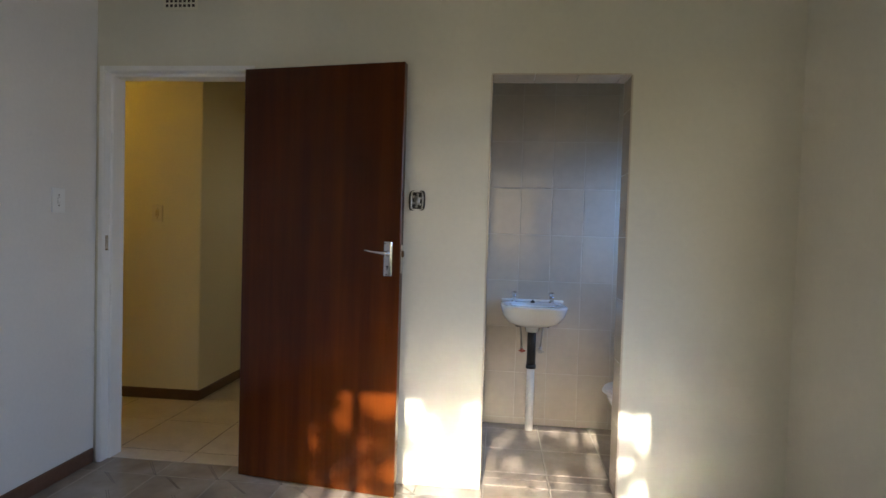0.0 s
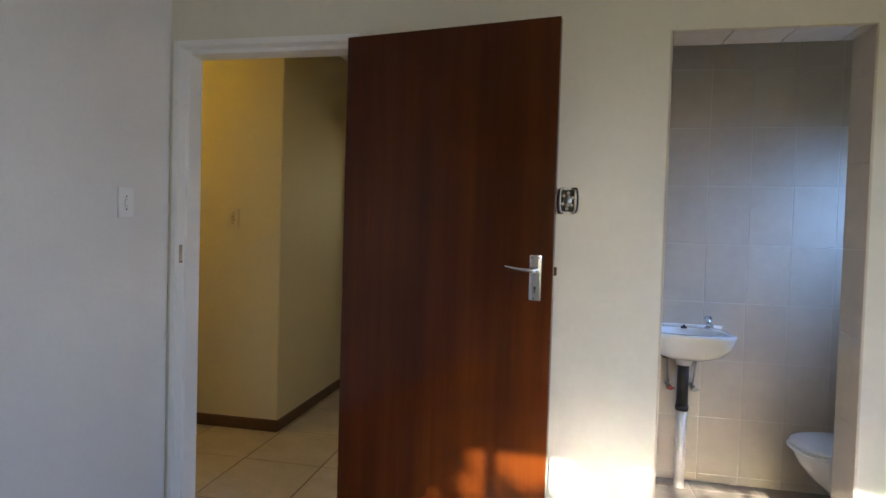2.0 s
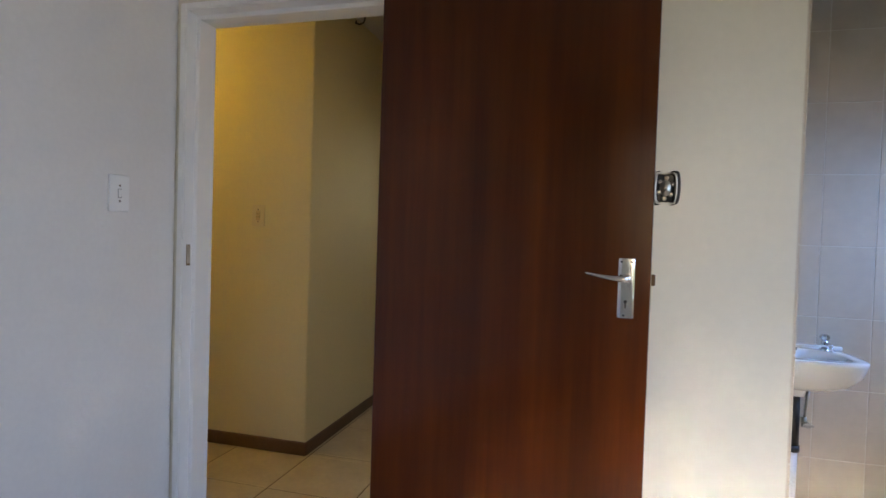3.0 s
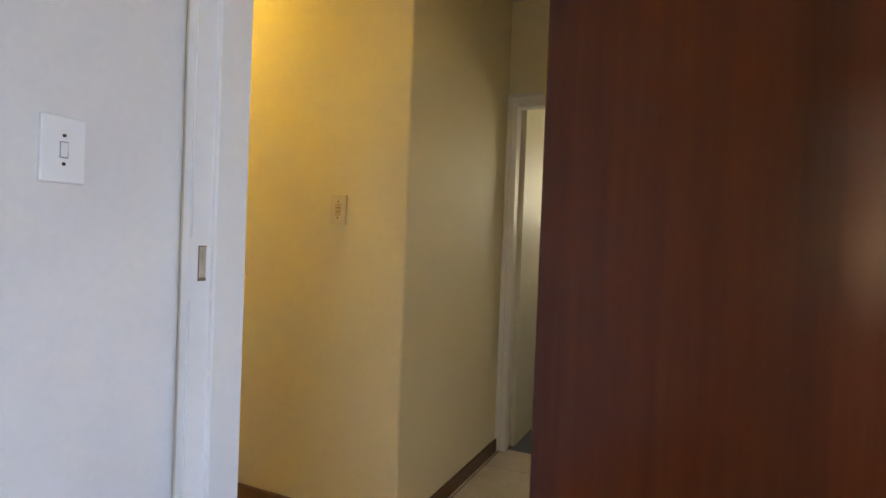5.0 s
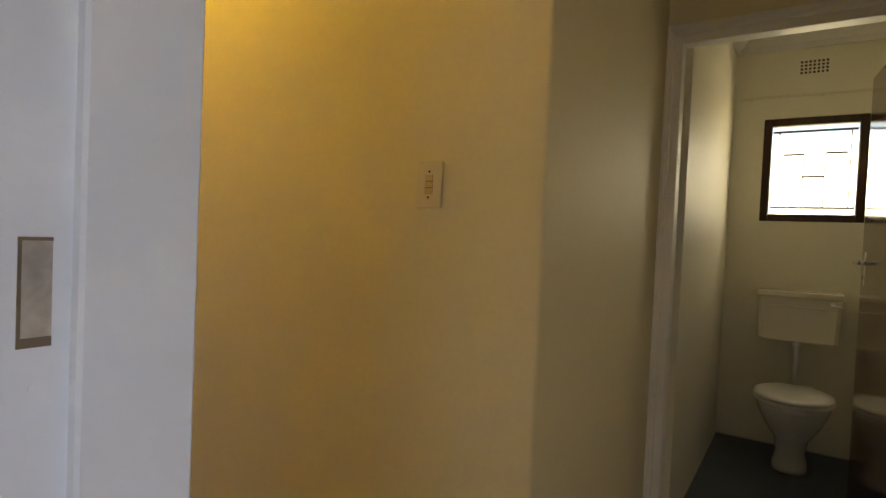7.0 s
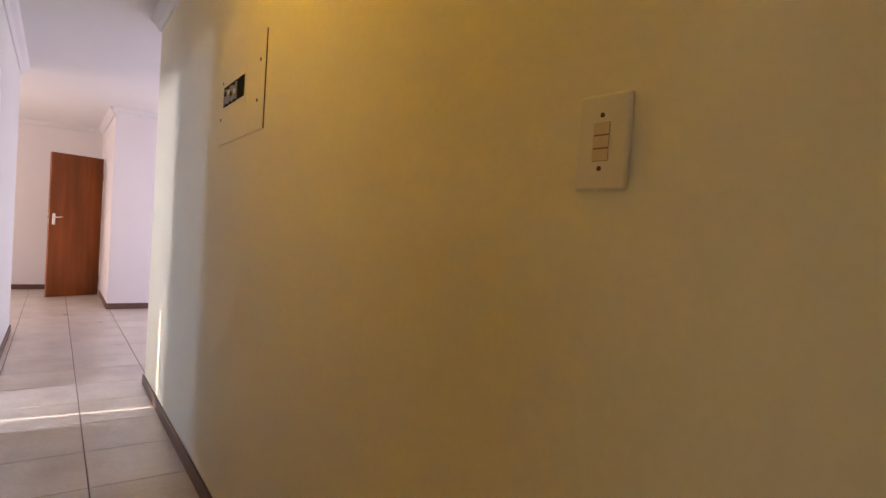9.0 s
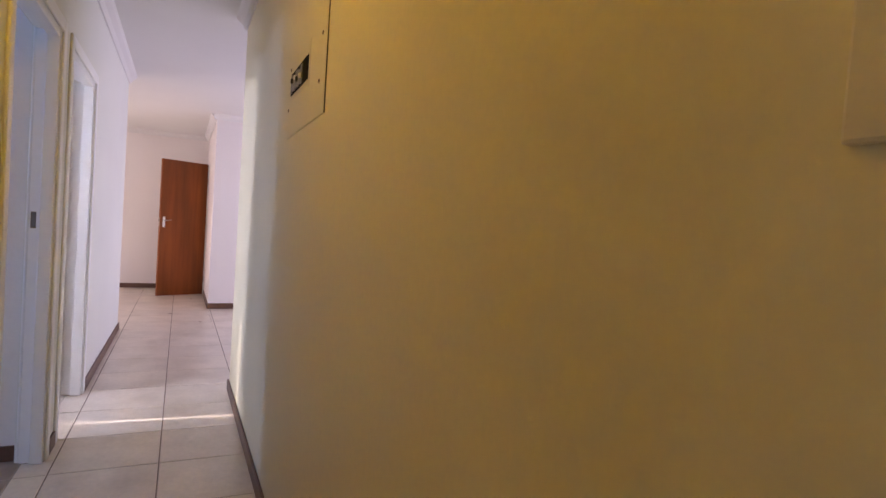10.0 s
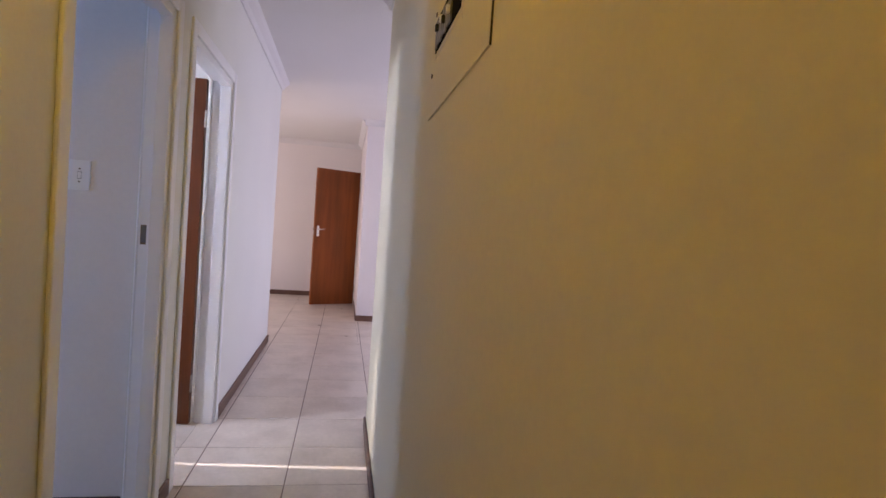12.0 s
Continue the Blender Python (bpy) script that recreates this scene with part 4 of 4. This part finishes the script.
# ---- tiles ----
def slab_mesh(name, w, d, t, material, bevel=0.003):
    bm = bx(0, w, 0, d, -t, 0)
    top = [e for e in bm.edges if all(v.co.z > -1e-5 for v in e.verts)]
    bmesh.ops.bevel(bm, geom=top, offset=bevel, segments=1, affect="EDGES", profile=0.5)
    me = bpy.data.meshes.new(name)
    bm.to_mesh(me)
    bm.free()
    me.materials.append(material)
    return me


def tiled_floor(name, label, regions, px, py, ox, oy, material, grout, joint=0.004, t=0.012, keep=None):
    """Grout bed with one tile object a cell; regions are rectangles x0, x1, y0, y1. Tiles past keep's stretch are joined."""
    bm = bmesh.new()
    for x0, x1, y0, y1 in regions:
        box(bm, x0, x1, y0, y1, -0.06, -0.0022)
    root = setting(name, bm, grout, label, "floor")
    meshes = {}
    far_v, far_f = [], []
    rnd = random.Random(7)
    for x0, x1, y0, y1 in regions:
        i0, i1 = math.floor((x0 - ox) / px), math.ceil((x1 - ox) / px)
        j0, j1 = math.floor((y0 - oy) / py), math.ceil((y1 - oy) / py)
        for i in range(i0, i1):
            for j in range(j0, j1):
                a0, a1 = max(ox + i * px + joint / 2, x0), min(ox + (i + 1) * px - joint / 2, x1)
                b0, b1 = max(oy + j * py + joint / 2, y0), min(oy + (j + 1) * py - joint / 2, y1)
                if a1 - a0 < 0.012 or b1 - b0 < 0.012:
                    continue
                if keep and not (keep[0] <= (a0 + a1) / 2 <= keep[1] and keep[2] <= (b0 + b1) / 2 <= keep[3]):
                    k = len(far_v)
                    far_v += [(a0, b0, 0), (a1, b0, 0), (a1, b1, 0), (a0, b1, 0), (a0, b0, -0.01), (a1, b0, -0.01), (a1, b1, -0.01), (a0, b1, -0.01)]
                    far_f += [(k, k + 1, k + 2, k + 3), (k, k + 4, k + 5, k + 1), (k + 1, k + 5, k + 6, k + 2), (k + 2, k + 6, k + 7, k + 3), (k + 3, k + 7, k + 4, k)]
                    continue
                key = (round(a1 - a0, 4), round(b1 - b0, 4))
                if key not in meshes:
                    meshes[key] = slab_mesh("tile", key[0], key[1], t, material)
                ob = new("tile", meshes[key])
                ob.parent = root
                ob.location = (a0, b0, rnd.uniform(-0.0004, 0.0004))
    if far_v:
        me = bpy.data.meshes.new("far_tiles")
        me.from_pydata(far_v, [], far_f)
        me.materials.append(material)
        ob = new("far_tiles", me)
        ob.parent = root
        tagged(ob, "", "", "", "stuff")
    return root


T = 0.452
tiled_floor("floor_corridor", "glossy beige ceramic floor tiles with dark grout", [(-10.6, -6.76, -4.0, 1.04), (-10.53, -9.79, 1.04, 2.0), (-8.22, -6.76, 1.04, 3.6), (-6.76, -4.5, 0.161, 3.6), (-4.5, -4.34, WY + 0.01, 3.6), (-4.5, 1.0, 0.161, WY + 0.01), (0.0, 0.94, WY + 0.01, 2.245),
            (-6.76, -4.42, SY, 0.161), (-3.58, -3.31, SY, 0.161), (-2.49, 0.06, SY, 0.161), (0.84, 1.0, SY, 0.161), (0.06, 0.84, 0.03, 0.161), (-3.31, -2.49, 0.03, 0.161), (-4.42, -3.58, 0.03, 0.161)], T, T, -4.048, 0.613, M_TILE, M_GROUT, keep=(-9.0, 1.1, 0.0, 2.3))
tiled_floor("floor_bedroom", "grey-brown glossy ceramic bedroom floor tiles", [(0.0, 3.46, -3.5, 0.03), (2.04, 2.702, 0.03, SY), (1.98, 3.72, SY, BATH_Y + 0.001)], 0.327, 0.327, 0.10, -0.135, M_BTILE, M_BGROUT, 0.005)
tiled_floor("floor_room_two", "grey-brown ceramic floor tiles of the next bedroom", [(-3.36, -0.24, -3.4, 0.03)], 0.405, 0.405, 0.1, 0.03, M_BTILE, M_BGROUT, 0.006, keep=(-3.4, -2.2, -1.5, 0.1))
tiled_floor("floor_room_three", "beige ceramic floor tiles of the third room", [(-5.18, -3.46, -1.9, 0.03)], T, T, -4.048, 0.613, M_TILE, M_GROUT)

# pressed diagonal lines in the bedroom tiles
floor_b = bpy.data.objects["floor_bedroom"]
for i in range(-1, 5):
    for j in range(-3, 1):
        for (ax, ay), (cx, cy) in (((0.20, 0.145), (0.322, 0.003)), ((0.06, 0.322), (0.19, 0.212))):
            for k in (0.0, 0.014):
                p = Vector((0.10 + 0.327 * i + ax + k, -0.135 + 0.327 * j + ay, 0.0))
                q = Vector((0.10 + 0.327 * i + cx + k * 0.6, -0.135 + 0.327 * j + cy, 0.0))
                if min(p.x, q.x) < 0.02 or max(p.y, q.y) > 0.02:
                    continue
                d = (q - p).normalized()
                w = Vector((-d.y, d.x, 0)) * 0.0016
                bm = bmesh.new()
                loft(bm, [[v + Vector((0, 0, z)) for v in (p - w, q - w, q + w, p + w)] for z in (-0.003, 0.0009)])
                part("tile_line", bm, M_BLINE, floor_b)

# glazed wall tiles of the shower room
WT = (0.2025, 0.303)
tile_m = {}


def wall_tiles(parent, u0, u1, ou, place, z0=0.0, z1=2.6, oz=0.045):
    """Tiles on a wall: place(u, z) gives the pose of a tile whose local x runs along the wall and y upwards."""
    i = math.floor((u0 - ou) / WT[0])
    while ou + i * WT[0] < u1:
        a0, a1 = max(ou + i * WT[0] + 0.0015, u0), min(ou + (i + 1) * WT[0] - 0.0015, u1)
        k = -1
        while oz + k * WT[1] < z1:
            b0, b1 = max(oz + k * WT[1] + 0.0015, z0), min(oz + (k + 1) * WT[1] - 0.0015, z1)
            if a1 - a0 > 0.01 and b1 - b0 > 0.01:
                key = (round(a1 - a0, 4), round(b1 - b0, 4))
                if key not in tile_m:
                    tile_m[key] = slab_mesh("tile", key[0], key[1], 0.010, M_WTILE, 0.0015)
                ob = new("tile", tile_m[key])
                ob.parent = parent
                ob.matrix_basis = place(a0, b0) @ pose(0, 0, 0, random.uniform(-0.08, 0.08), random.uniform(-0.08, 0.08), 0)
            k += 1
        i += 1


ob_n, ob_w, ob_e = (bpy.data.objects[n] for n in ("wall_bath_north", "wall_bath_west", "wall_bath_east"))
wall_tiles(ob_n, 1.99, 3.71, 2.642, lambda u, z: Matrix.Translation((u, BATH_Y, z)) @ pose(0, 0, 0, 90, 0, 0))
wall_tiles(ob_w, SY + 0.005, BATH_Y, BATH_Y, lambda u, z: Matrix.Translation((1.99, u, z)) @ Matrix(((0, 0, 1, 0), (1, 0, 0, 0), (0, 1, 0, 0), (0, 0, 0, 1))))
wall_tiles(ob_e, SY + 0.005, BATH_Y, BATH_Y, lambda u, z: Matrix.Translation((3.708, u + 0.2025, z)) @ Matrix(((0, 0, -1, 0), (-1, 0, 0, 0), (0, 1, 0, 0), (0, 0, 0, 1))), 0.0, 1.5)
# tiled reveal of the opening
reveal = setting("trim_bath_opening", box(bx(2.6965, 2.7035, FY - 0.0006, SY + 0.003, 0, 2.0205), 2.0385, 2.0455, FY - 0.0006, SY + 0.003, 0, 2.0205), M_WGROUT, "tiled reveal of the shower-room opening", "trim")
for k in range(-1, 7):
    z0, z1 = max(0.0, 0.045 + k * 0.303 + 0.0015), min(2.018, 0.045 + (k + 1) * 0.303 - 0.0015)
    if z1 - z0 > 0.01:
        part("tile", bx(2.694, 2.7015, FY - 0.001, SY + 0.004, z0, z1, bevel=0.0015), M_WTILE, reveal)
        part("tile", bx(2.0405, 2.048, FY - 0.001, SY + 0.004, z0, z1, bevel=0.0015), M_WTILE, reveal)
for k in range(4):
    x0, x1 = 2.048 + k * 0.2025, min(2.694, 2.048 + (k + 1) * 0.2025 - 0.003)
    if x1 > x0:
        part("tile", bx(x0, x1, FY - 0.001, SY + 0.004, 2.018, 2.0255, bevel=0.0015), M_WTILE, reveal)
